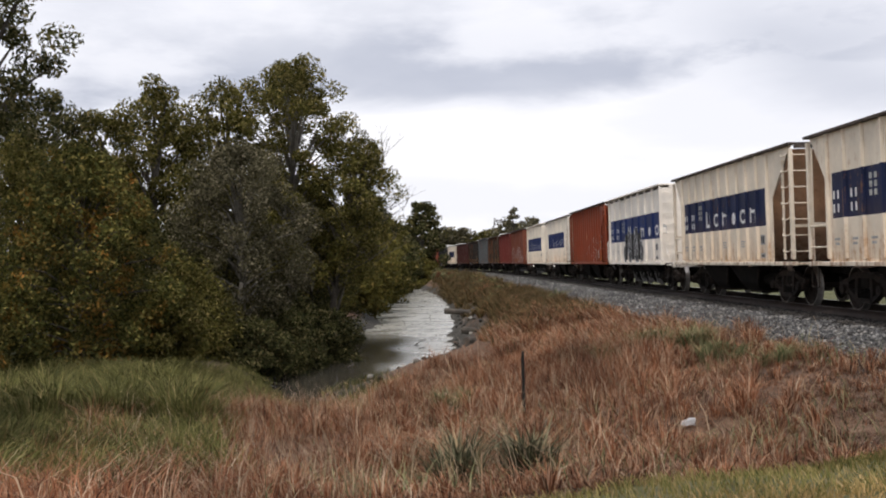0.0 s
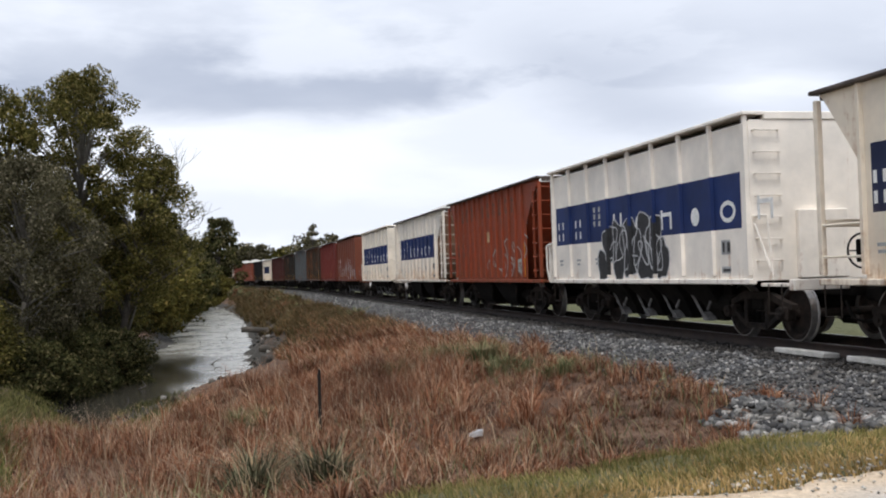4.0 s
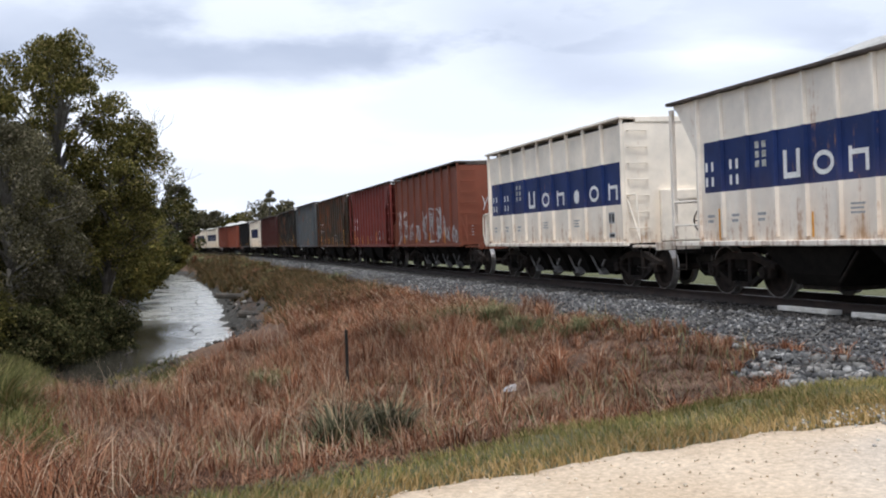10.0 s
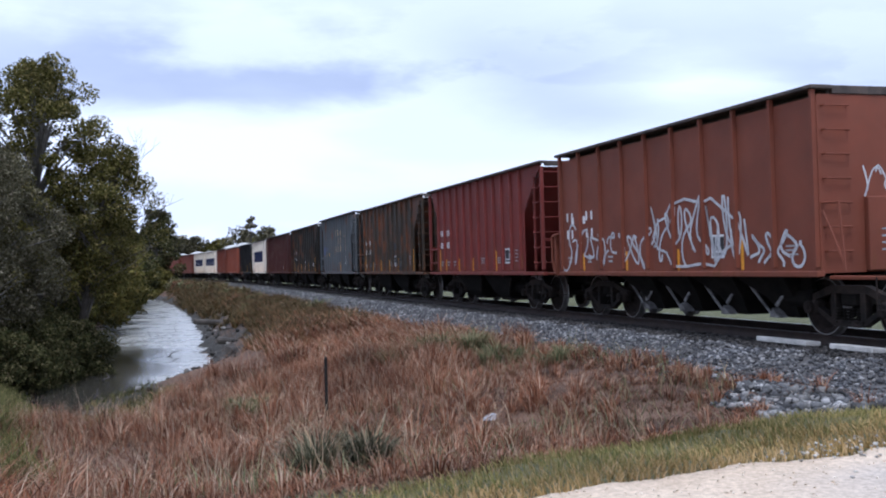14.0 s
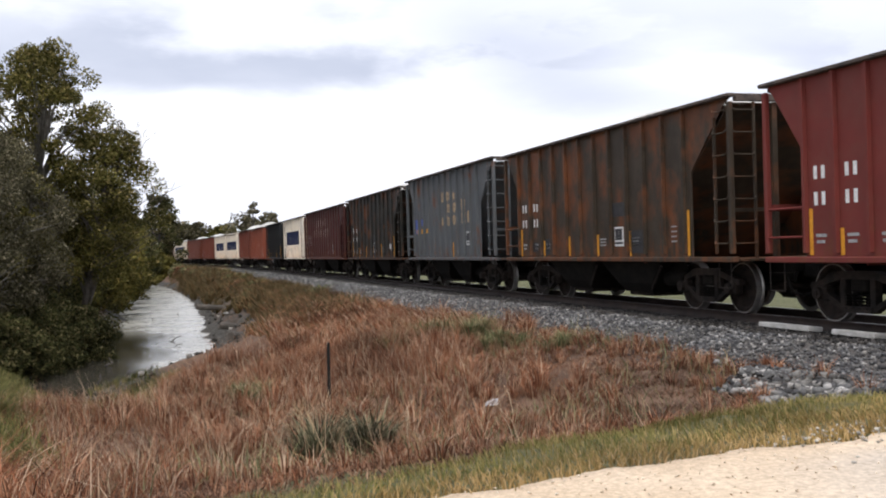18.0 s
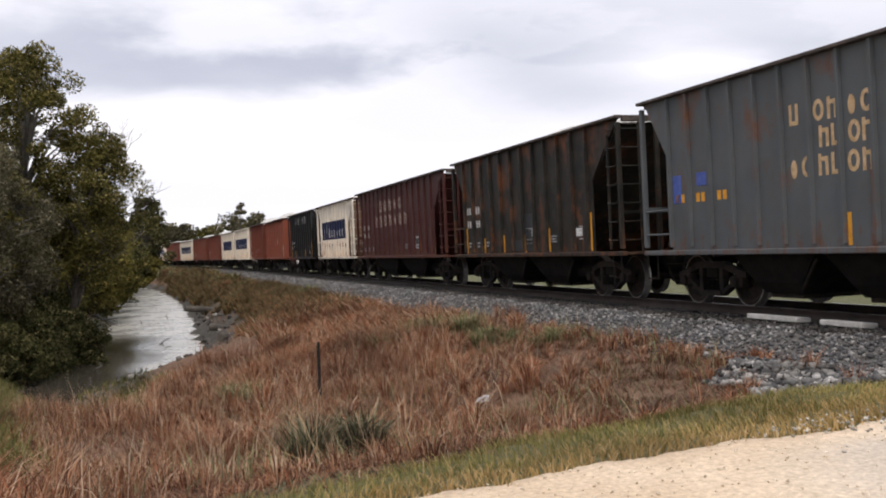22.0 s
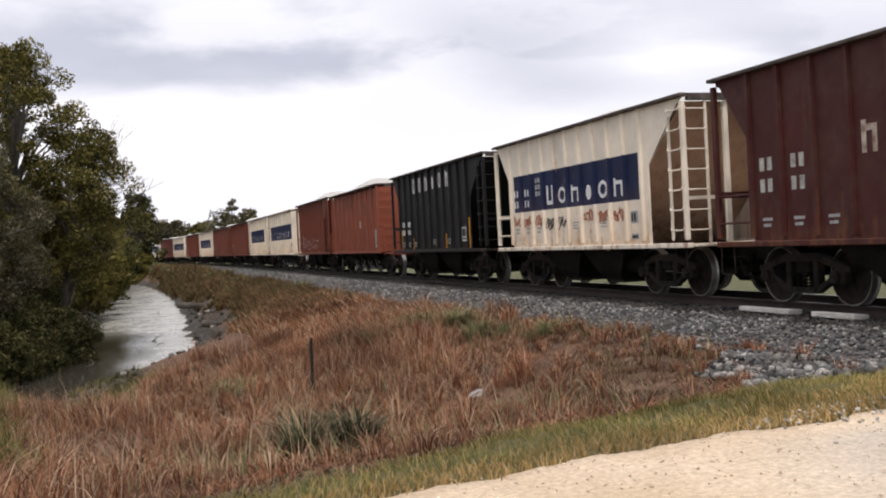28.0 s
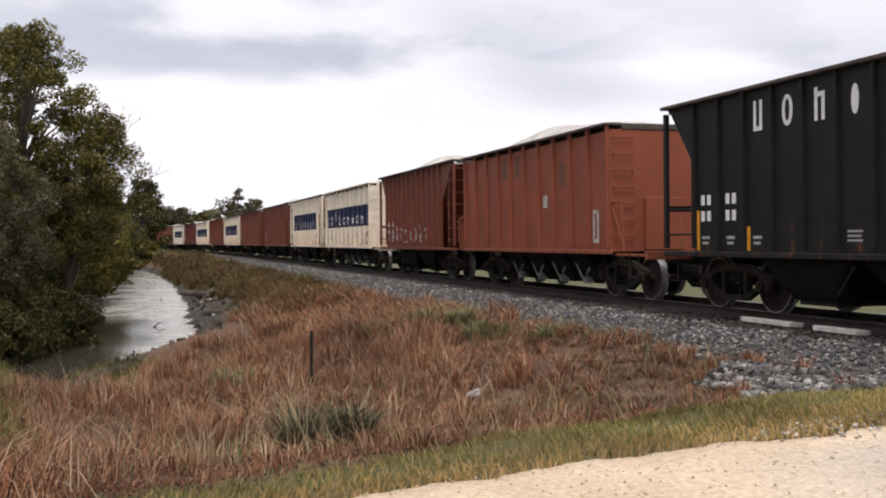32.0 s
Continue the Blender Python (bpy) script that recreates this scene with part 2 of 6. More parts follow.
def car_paint(name, base, rust=0.3, band=None, rect=None, rust_col=(0.16, 0.06, 0.025), fade=(1.15, 1.1, 1.05), patch=None, patch_amount=0.0, dirt=0.35, rough=0.62, peach=0.0):
    """Weathered paint: rust that runs down the sheets, faded patches, road dirt; a painted band in the rectangle x0, x1, z0, z1."""
    m, n, l, b = material(name, rough)
    b.inputs["Specular IOR Level"].default_value = 0.25
    tc = n.new("ShaderNodeTexCoord").outputs["Object"]
    info = n.new("ShaderNodeObjectInfo").outputs["Random"]
    col = None
    clouds = link_in(n, l, "ShaderNodeTexNoise", {"Vector": tc}, Scale=0.9, Detail=6.0, Roughness=0.6)
    col = mixed(n, l, 1.0, base, ramp(n, l, clouds.outputs[0], (0.3, (0.82, 0.8, 0.78)), (0.7, fade)), "MULTIPLY")
    if band:
        xyz = link_in(n, l, "ShaderNodeSeparateXYZ", {0: tc})
        x0, x1, z0, z1 = rect
        inside = maths(n, l, "MULTIPLY", maths(n, l, "MULTIPLY", maths(n, l, "GREATER_THAN", xyz.outputs[0], x0), maths(n, l, "LESS_THAN", xyz.outputs[0], x1)),
                       maths(n, l, "MULTIPLY", maths(n, l, "GREATER_THAN", xyz.outputs[2], z0), maths(n, l, "LESS_THAN", xyz.outputs[2], z1)))
        inside = maths(n, l, "MULTIPLY", inside, maths(n, l, "LESS_THAN", xyz.outputs[1], 0.0))
        blue = mixed(n, l, 1.0, band, ramp(n, l, clouds.outputs[0], (0.3, (0.75,) * 3), (0.75, (1.5,) * 3)), "MULTIPLY")
        col = mixed(n, l, inside, col, blue)
    if peach:                                   # iron-coloured stain that has run down below the band
        ln = link_in(n, l, "ShaderNodeMapping", {"Vector": tc}, Scale=(2.6, 2.6, 0.35))
        lt = link_in(n, l, "ShaderNodeTexNoise", {"Vector": ln.outputs[0]}, Scale=1.0, Detail=6.0, Roughness=0.62)
        lowz = ramp(n, l, maths(n, l, "MULTIPLY", link_in(n, l, "ShaderNodeSeparateXYZ", {0: tc}).outputs[2], 0.25), (0.27, (1, 1, 1)), (0.52, (0.12,) * 3), (0.62, (0, 0, 0)))
        col = mixed(n, l, maths(n, l, "MULTIPLY", maths(n, l, "MULTIPLY", lowz, ramp(n, l, lt.outputs[0], (0.36, (0.1,) * 3), (0.62, (1, 1, 1)))), peach), col, (0.66, 0.40, 0.20))
    if patch:
        pm = link_in(n, l, "ShaderNodeMapping", {"Vector": tc}, Scale=(0.9, 0.4, 0.6))
        pn = link_in(n, l, "ShaderNodeTexNoise", {"Vector": pm.outputs[0]}, Scale=1.4, Detail=7.0, Roughness=0.62)
        col = mixed(n, l, ramp(n, l, pn.outputs[0], (0.58 - 0.3 * patch_amount, (0, 0, 0)), (0.74 - 0.26 * patch_amount, (1, 1, 1))), col, patch)
    runs = link_in(n, l, "ShaderNodeMapping", {"Vector": tc}, Scale=(7.0, 7.0, 0.5))
    rn = link_in(n, l, "ShaderNodeTexNoise", {"Vector": runs.outputs[0]}, Scale=1.0, Detail=6.0, Roughness=0.68)
    spots = link_in(n, l, "ShaderNodeTexNoise", {"Vector": tc}, Scale=5.5, Detail=8.0, Roughness=0.72)
    both = maths(n, l, "ADD", maths(n, l, "MULTIPLY", rn.outputs[0], 0.62), maths(n, l, "MULTIPLY", spots.outputs[0], 0.38))
    height = link_in(n, l, "ShaderNodeSeparateXYZ", {0: tc}).outputs[2]
    foot = maths(n, l, "MULTIPLY", ramp(n, l, maths(n, l, "MULTIPLY", height, 0.25), (0.27, (1, 1, 1)), (0.48, (0, 0, 0))), 0.11)
    both = maths(n, l, "ADD", both, foot)
    mask = ramp(n, l, both, (0.63 - 0.17 * rust, (0, 0, 0)), (0.74 - 0.12 * rust, (1, 1, 1)))
    col = mixed(n, l, maths(n, l, "MULTIPLY", mask, 0.8), col, rust_col)
    dust = link_in(n, l, "ShaderNodeTexNoise", {"Vector": tc}, Scale=2.3, Detail=7.0, Roughness=0.7)
    col = mixed(n, l, maths(n, l, "MULTIPLY", ramp(n, l, dust.outputs[0], (0.42, (0, 0, 0)), (0.72, (1, 1, 1))), dirt), col, (0.11, 0.085, 0.06))
    l.new(col, b.inputs["Base Color"])
    l.new(maths(n, l, "MULTIPLY_ADD", mask, 0.25, rough), b.inputs["Roughness"])
    bumped(n, l, b, dust.outputs[0], 0.12, 0.02)
    return m


def ground_material():
    m, n, l, b = material("ground_earth", 0.95)
    g = n.new("ShaderNodeNewGeometry").outputs["Position"]
    xyz = link_in(n, l, "ShaderNodeSeparateXYZ", {0: g})
    a = link_in(n, l, "ShaderNodeTexNoise", {"Vector": g}, Scale=0.8, Detail=7.0, Roughness=0.65)
    f = link_in(n, l, "ShaderNodeTexNoise", {"Vector": g}, Scale=14.0, Detail=6.0, Roughness=0.7)
    earth = ramp(n, l, a.outputs[0], (0.3, (0.065, 0.040, 0.026)), (0.55, (0.15, 0.088, 0.054)), (0.75, (0.25, 0.16, 0.105)))
    mud = ramp(n, l, f.outputs[0], (0.3, (0.018, 0.017, 0.015)), (0.55, (0.060, 0.055, 0.046)), (0.8, (0.20, 0.185, 0.16)))
    low = maths(n, l, "MULTIPLY_ADD", a.outputs[0], 0.9, xyz.outputs[2])
    md = n.new("ShaderNodeAttribute")
    md.attribute_name = "mud"
    stain = link_in(n, l, "ShaderNodeTexNoise", {"Vector": g}, Scale=2.2, Detail=5.0, Roughness=0.65)
    earth = mixed(n, l, maths(n, l, "MULTIPLY", md.outputs["Fac"], ramp(n, l, stain.outputs[0], (0.35, (0.25,) * 3), (0.6, (1, 1, 1)))), earth, mud)
    col = mixed(n, l, ramp(n, l, maths(n, l, "MULTIPLY_ADD", low, 1.0, 2.15), (0.85, (1, 1, 1)), (1.25, (0, 0, 0))), earth, mud)
    at = n.new("ShaderNodeAttribute")
    at.attribute_name = "meadow"
    green = ramp(n, l, f.outputs[0], (0.3, (0.052, 0.058, 0.021)), (0.7, (0.125, 0.122, 0.046)))
    col = mixed(n, l, at.outputs["Fac"], col, green)
    col = mixed(n, l, 1.0, col, ramp(n, l, f.outputs[0], (0.25, (0.65,) * 3), (0.75, (1.3,) * 3)), "MULTIPLY")
    l.new(col, b.inputs["Base Color"])
    bumped(n, l, b, f.outputs[0], 0.6, 0.06)
    return m


def road_material():
    m, n, l, b = material("road_gravel", 0.95)
    g = n.new("ShaderNodeNewGeometry").outputs["Position"]
    a = link_in(n, l, "ShaderNodeTexNoise", {"Vector": g}, Scale=0.7, Detail=5.0, Roughness=0.6)
    v = link_in(n, l, "ShaderNodeTexVoronoi", {"Vector": g}, Scale=38.0)
    f = link_in(n, l, "ShaderNodeTexNoise", {"Vector": g}, Scale=24.0, Detail=6.0, Roughness=0.75)
    col = ramp(n, l, a.outputs[0], (0.3, (0.53, 0.40, 0.265)), (0.65, (0.69, 0.56, 0.41)))
    at = n.new("ShaderNodeAttribute")
    at.attribute_name = "tarred"
    col = mixed(n, l, at.outputs["Fac"], col, ramp(n, l, a.outputs[0], (0.3, (0.38, 0.36, 0.33)), (0.7, (0.51, 0.485, 0.45))))
    col = mixed(n, l, 1.0, col, ramp(n, l, f.outputs[0], (0.3, (0.66, 0.64, 0.62)), (0.68, (1.2, 1.2, 1.2))), "MULTIPLY")
    col = mixed(n, l, 0.22, col, mixed(n, l, 1.0, col, ramp(n, l, v.outputs["Color"], (0.2, (0.7,) * 3), (0.9, (1.3,) * 3)), "MULTIPLY"))
    l.new(col, b.inputs["Base Color"])
    bumped(n, l, b, f.outputs[0], 0.5, 0.015)
    return m


def stone_material(name, stops, rough=0.9):
    m, n, l, b = material(name, rough)
    g = n.new("ShaderNodeNewGeometry")
    f = link_in(n, l, "ShaderNodeTexNoise", {"Vector": g.outputs["Position"]}, Scale=45.0, Detail=4.0)
    w = link_in(n, l, "ShaderNodeTexNoise", {"Vector": g.outputs["Position"]}, Scale=1.1, Detail=4.0)
    col = ramp(n, l, g.outputs["Random Per Island"], *stops)
    col = mixed(n, l, 1.0, col, ramp(n, l, f.outputs[0], (0.3, (0.75,) * 3), (0.7, (1.2,) * 3)), "MULTIPLY")
    col = mixed(n, l, 1.0, col, ramp(n, l, w.outputs[0], (0.35, (0.7, 0.67, 0.63)), (0.65, (1.15,) * 3)), "MULTIPLY")
    l.new(col, b.inputs["Base Color"])
    return m


def water_material():
    m, n, l, b = material("pond_water", 0.09)
    g = n.new("ShaderNodeNewGeometry").outputs["Position"]
    mp = link_in(n, l, "ShaderNodeMapping", {"Vector": g}, Scale=(1.0, 0.75, 1.0))
    f = link_in(n, l, "ShaderNodeTexNoise", {"Vector": mp.outputs[0]}, Scale=0.7, Detail=7.0, Roughness=0.62)
    s = link_in(n, l, "ShaderNodeTexNoise", {"Vector": mp.outputs[0]}, Scale=5.0, Detail=5.0, Roughness=0.6)
    scum = ramp(n, l, maths(n, l, "MULTIPLY_ADD", s.outputs[0], 0.35, maths(n, l, "MULTIPLY", f.outputs[0], 0.65)), (0.30, (0.25,) * 3), (0.58, (1, 1, 1)))
    # left side darker and smoother: the trees' reflection helped along in the colour
    cl = n.new("ShaderNodeAttribute")
    cl.attribute_name = "clear"
    scum = maths(n, l, "MULTIPLY", scum, maths(n, l, "SUBTRACT", 1.0, cl.outputs["Fac"]))
    l.new(mixed(n, l, scum, (0.055, 0.050, 0.040), (0.40, 0.39, 0.34)), b.inputs["Base Color"])
    l.new(maths(n, l, "MULTIPLY_ADD", scum, 0.24, 0.09), b.inputs["Roughness"])
    bumped(n, l, b, s.outputs[0], 0.5, 0.02)
    return m


M = {
    "earth": ground_material(),
    "road": road_material(),
    "water": water_material(),
    "ballast_bed": mottled("ballast_bed", (0.06, 0.055, 0.05), (0.15, 0.14, 0.13), 9.0, 40.0, 0.95, 0, 0.9, 0.05),
    "ballast": stone_material("ballast_stone", [(0.0, (0.032, 0.032, 0.034)), (0.4, (0.085, 0.086, 0.090)), (0.78, (0.168, 0.166, 0.163)), (1.0, (0.40, 0.39, 0.37))]),
    # the ballast with the train's shade put into its colour
    "dark_ballast": stone_material("shaded_ballast", [(0.0, (0.012, 0.011, 0.010)), (0.6, (0.035, 0.031, 0.028)), (1.0, (0.10, 0.09, 0.08))]),
    "chip": stone_material("grey_chip", [(0.0, (0.20, 0.19, 0.17)), (0.5, (0.40, 0.38, 0.34)), (1.0, (0.66, 0.63, 0.57))]),
    "pale_stone": stone_material("pale_stone", [(0.0, (0.030, 0.030, 0.032)), (0.45, (0.105, 0.104, 0.102)), (0.8, (0.23, 0.225, 0.21)), (1.0, (0.48, 0.465, 0.44))]),
    "road_stone": stone_material("road_stone", [(0.0, (0.48, 0.39, 0.29)), (0.3, (0.58, 0.46, 0.33)), (1.0, (0.82, 0.74, 0.62))]),
    "mud_stone": stone_material("mud_stone", [(0.0, (0.020, 0.019, 0.017)), (0.6, (0.052, 0.048, 0.042)), (0.86, (0.12, 0.112, 0.098)), (1.0, (0.42, 0.40, 0.36))]),
    "rail": mottled("rail_steel", (0.026, 0.018, 0.015), (0.05, 0.033, 0.025), 3.0, 60.0, 0.8, 0.2),
    "railhead": mottled("rail_head", (0.32, 0.31, 0.30), (0.45, 0.44, 0.43), 2.0, 80.0, 0.35, 0.9),
    "tie": mottled("tie_timber", (0.018, 0.015, 0.013), (0.045, 0.037, 0.031), 5.0, 40.0, 0.95, 0, 0.6, 0.02),
    # rust of the rims, and the shade painted into recesses and rim lines
    "rim": mottled("rusty_shaded_rim", (0.040, 0.032, 0.027), (0.10, 0.076, 0.06), 4.0, 40.0, 0.85),
    "plank": mottled("pale_plank", (0.40, 0.38, 0.34), (0.60, 0.58, 0.54), 6.0, 60.0, 0.9, 0, 0.4),
    # near-black, faintly mottled: sills, bays, couplers and other dark parts
    "under": mottled("underframe_black", (0.006, 0.0055, 0.005), (0.014, 0.012, 0.010), 3.0, 30.0, 0.95, spec=0.1),
    "wheel": mottled("wheel_steel", (0.010, 0.008, 0.007), (0.034, 0.023, 0.018), 6.0, 50.0, 0.85, 0.1, spec=0.25),
    "tread": mottled("wheel_tread", (0.28, 0.27, 0.26), (0.42, 0.40, 0.38), 6.0, 50.0, 0.4, 0.8),
    "chute": mottled("dusty_chute", (0.06, 0.056, 0.052), (0.22, 0.21, 0.20), 5.0, 40.0, 0.85),
    "truck": mottled("truck_casting", (0.010, 0.009, 0.008), (0.034, 0.025, 0.020), 4.0, 40.0, 0.92, spec=0.2),
    "white_mark": mottled("white_marking", (0.70, 0.70, 0.68), (0.84, 0.84, 0.81), 9.0, 70.0, 0.6),
    "grey_mark": mottled("grey_marking", (0.28, 0.28, 0.28), (0.42, 0.42, 0.41), 9.0, 70.0, 0.6),
    "yellow_mark": mottled("yellow_marking", (0.66, 0.27, 0.015), (0.78, 0.37, 0.03), 9.0, 70.0, 0.6),
    "black_mark": mottled("black_marking", (0.012, 0.012, 0.013), (0.03, 0.03, 0.032), 9.0, 70.0, 0.6),
    "blue_mark": mottled("blue_marking", (0.05, 0.08, 0.30), (0.08, 0.13, 0.42), 9.0, 70.0, 0.6),
    "gold_mark": mottled("gold_marking", (0.46, 0.29, 0.13), (0.66, 0.46, 0.26), 9.0, 70.0, 0.6),
    "silver_mark": mottled("silver_spray", (0.42, 0.42, 0.43), (0.62, 0.62, 0.62), 5.0, 70.0, 0.5),
    "post": mottled("rusty_post", (0.007, 0.006, 0.005), (0.02, 0.016, 0.013), 8.0, 50.0, 0.8, 0.2),
    "bark": mottled("bark", (0.045, 0.038, 0.031), (0.11, 0.095, 0.078), 3.0, 25.0, 0.95, 0, 0.8, 0.03),
    "pale_bark": mottled("pale_bark", (0.10, 0.09, 0.074), (0.18, 0.165, 0.14), 3.0, 25.0, 0.95, 0, 0.6, 0.02),
    "dry": island_tints("dry_grass", [(0.0, (0.050, 0.026, 0.018)), (0.2, (0.160, 0.066, 0.037)), (0.46, (0.290, 0.120, 0.062)), (0.70, (0.39, 0.195, 0.112)), (0.87, (0.48, 0.32, 0.215)), (1.0, (0.62, 0.49, 0.36))], cool=0.3),
    "mat": island_tints("dead_thatch", [(0.0, (0.040, 0.022, 0.016)), (0.5, (0.130, 0.064, 0.038)), (1.0, (0.31, 0.18, 0.115))], cool=0.2),
    "verge": island_tints("verge_grass", [(0.0, (0.095, 0.108, 0.036)), (0.4, (0.195, 0.190, 0.064)), (0.75, (0.315, 0.262, 0.105)), (1.0, (0.46, 0.34, 0.17))]),
    "tan": island_tints("tan_grass", [(0.0, (0.19, 0.15, 0.055)), (0.4, (0.34, 0.24, 0.095)), (0.75, (0.45, 0.31, 0.14)), (1.0, (0.55, 0.40, 0.22))]),
    "clump": island_tints("green_clump", [(0.0, (0.075, 0.094, 0.043)), (0.5, (0.175, 0.205, 0.100)), (0.8, (0.30, 0.30, 0.165)), (1.0, (0.525, 0.388, 0.225))]),
    "reed": island_tints("reed_bed", [(0.0, (0.046, 0.052, 0.017)), (0.5, (0.112, 0.118, 0.038)), (0.88, (0.21, 0.20, 0.075)), (1.0, (0.36, 0.28, 0.145))]),
    "sedge": island_tints("sedge_clump", [(0.0, (0.034, 0.038, 0.024)), (0.5, (0.120, 0.122, 0.075)), (0.8, (0.26, 0.245, 0.155)), (1.0, (0.48, 0.34, 0.20))]),
    "stalk": island_tints("pale_stalk", [(0.0, (0.30, 0.21, 0.13)), (1.0, (0.52, 0.42, 0.30))]),
    "leaf_dark": island_tints("leaf_dark", [(0.0, (0.022, 0.028, 0.011)), (0.5, (0.062, 0.066, 0.024)), (0.86, (0.135, 0.126, 0.052)), (1.0, (0.24, 0.20, 0.105))], thin=0.3),
    "leaf_green": island_tints("leaf_green", [(0.0, (0.036, 0.040, 0.011)), (0.5, (0.105, 0.100, 0.025)), (0.86, (0.20, 0.175, 0.056)), (1.0, (0.33, 0.265, 0.11))], thin=0.3),
    "leaf_olive": island_tints("leaf_olive", [(0.0, (0.062, 0.060, 0.017)), (0.5, (0.122, 0.113, 0.030)), (0.9, (0.185, 0.157, 0.043)), (1.0, (0.263, 0.192, 0.062))], thin=0.3),
    "leaf_grey": island_tints("leaf_grey", [(0.0, (0.038, 0.037, 0.020)), (0.5, (0.092, 0.086, 0.048)), (0.85, (0.175, 0.163, 0.105)), (1.0, (0.33, 0.29, 0.21))], thin=0.35),
    "leaf_rust": island_tints("leaf_rust", [(0.0, (0.030, 0.036, 0.011)), (0.55, (0.090, 0.094, 0.026)), (0.88, (0.185, 0.168, 0.050)), (1.0, (0.30, 0.24, 0.08))], blush=(0.33, 0.105, 0.02)),
}


# ---- geometry helpers ----
class Geo:
    """Collects vertices and faces of one mesh."""

    def __init__(self):
        self.v, self.f = [], []

    def box(self, x0, x1, y0, y1, z0, z1, c=0.0):
        if c <= 0:
            n = len(self.v)
            self.v += [(x, y, z) for z in (z0, z1) for y in (y0, y1) for x in (x0, x1)]
            self.f += [tuple(n + i for i in q) for q in ((0, 2, 3, 1), (4, 5, 7, 6), (0, 1, 5, 4), (2, 6, 7, 3), (0, 4, 6, 2), (1, 3, 7, 5))]
            return self
        pts = []
        for z, k in ((z0, c), (z0 + c, 0), (z1 - c, 0), (z1, c)):
            a, b, p, q = x0 + k, x1 - k, y0 + k, y1 - k
            pts.append([(a + c, p, z), (b - c, p, z), (b, p + c, z), (b, q - c, z), (b - c, q, z), (a + c, q, z), (a, q - c, z), (a, p + c, z)])
        return self.loft(pts)

    def loft(self, rings, closed=True, caps=True):
        n, k = len(self.v), len(rings[0])
        for r in rings:
            self.v += [tuple(p) for p in r]
        for i in range(len(rings) - 1):
            for j in range(k if closed else k - 1):
                a, b = n + i * k + j, n + i * k + (j + 1) % k
                self.f.append((a, b, b + k, a + k))
        if caps:
            self.f.append(tuple(n + j for j in reversed(range(k))))
            self.f.append(tuple(n + (len(rings) - 1) * k + j for j in range(k)))
        return self

    def rod(self, p, q, r, k=6, r2=None):
        p, q = Vector(p), Vector(q)
        d = (q - p).normalized()
        u = d.orthogonal().normalized()
        w = d.cross(u)
        ring = lambda c, s: [c + (u * math.cos(2 * math.pi * j / k) + w * math.sin(2 * math.pi * j / k)) * s for j in range(k)]
        return self.loft([ring(p, r), ring(q, r if r2 is None else r2)])

    def pipe(self, pts, r, k=6):
        for p, q in zip(pts, pts[1:]):
            self.rod(p, q, r, k)
        return self

    def lathe(self, profile, k=24):
        """Profile of (radius, y) turned round the y axis."""
        rings = [[(r * math.cos(2 * math.pi * j / k), y, r * math.sin(2 * math.pi * j / k)) for j in range(k)] for r, y in profile]
        return self.loft(rings)

    def prism(self, poly, y0, y1):
        """A polygon of (x, z) between two values of y."""
        return self.loft([[(x, y0, z) for x, z in poly], [(x, y1, z) for x, z in poly]])

    def mesh(self, name, mat, smooth=False):
        me = bpy.data.meshes.new(name)
        me.from_pydata(self.v, [], self.f)
        me.materials.append(mat)
        if smooth:
            me.shade_smooth()
        me.update()
        return me


def part(name, geo, mat, parent, label="", smooth=False):
    """One mesh object under a thing or a part."""
    ob = new(name, geo.mesh(name, mat, smooth) if isinstance(geo, Geo) else geo)
    ob.parent = parent
    return tagged(ob, label) if label else ob


def soup(name, verts, quads, mat):
    """One mesh out of arrays: n x 3 places and m x 4 (or m x 3) corners."""
    me = bpy.data.meshes.new(name)
    verts, quads = np.asarray(verts, np.float32), np.asarray(quads, np.int32)
    m, k = quads.shape
    me.vertices.add(len(verts))
    me.vertices.foreach_set("co", verts.ravel())
    me.loops.add(m * k)
    me.loops.foreach_set("vertex_index", quads.ravel())
    me.polygons.add(m)
    me.polygons.foreach_set("loop_start", np.arange(0, m * k, k, dtype=np.int32))
    me.polygons.foreach_set("loop_total", np.full(m, k, np.int32))
    me.materials.append(mat)
    me.update(calc_edges=True)
    me.validate()
    return me


# ---- the lie of the land ----
RAIL_Z = 0.35
HALF_W = 1.55
_s = np.arange(-120.0, 640.0, 0.5)
_c = np.clip(_s, -60, 400) / 100
_h = -0.2874 + 0.0672 * _c - 0.078 * _c ** 2
_x, _y = np.cumsum(np.sin(_h)) * 0.5, np.cumsum(np.cos(_h)) * 0.5
_i0 = int(np.argmin(np.abs(_s)))
TX = _x - _x[_i0] + 6.436 + np.cos(_h) * HALF_W
TY = _y - _y[_i0] + 14.961 - np.sin(_h) * HALF_W


def on_track(s, off=0.0):
    """Place and heading of the track's centre line at s; off: metres to the right of it, looking away."""
    h = np.interp(s, _s, _h)
    return np.interp(s, _s, TX) + np.cos(h) * off, np.interp(s, _s, TY) - np.sin(h) * off, h


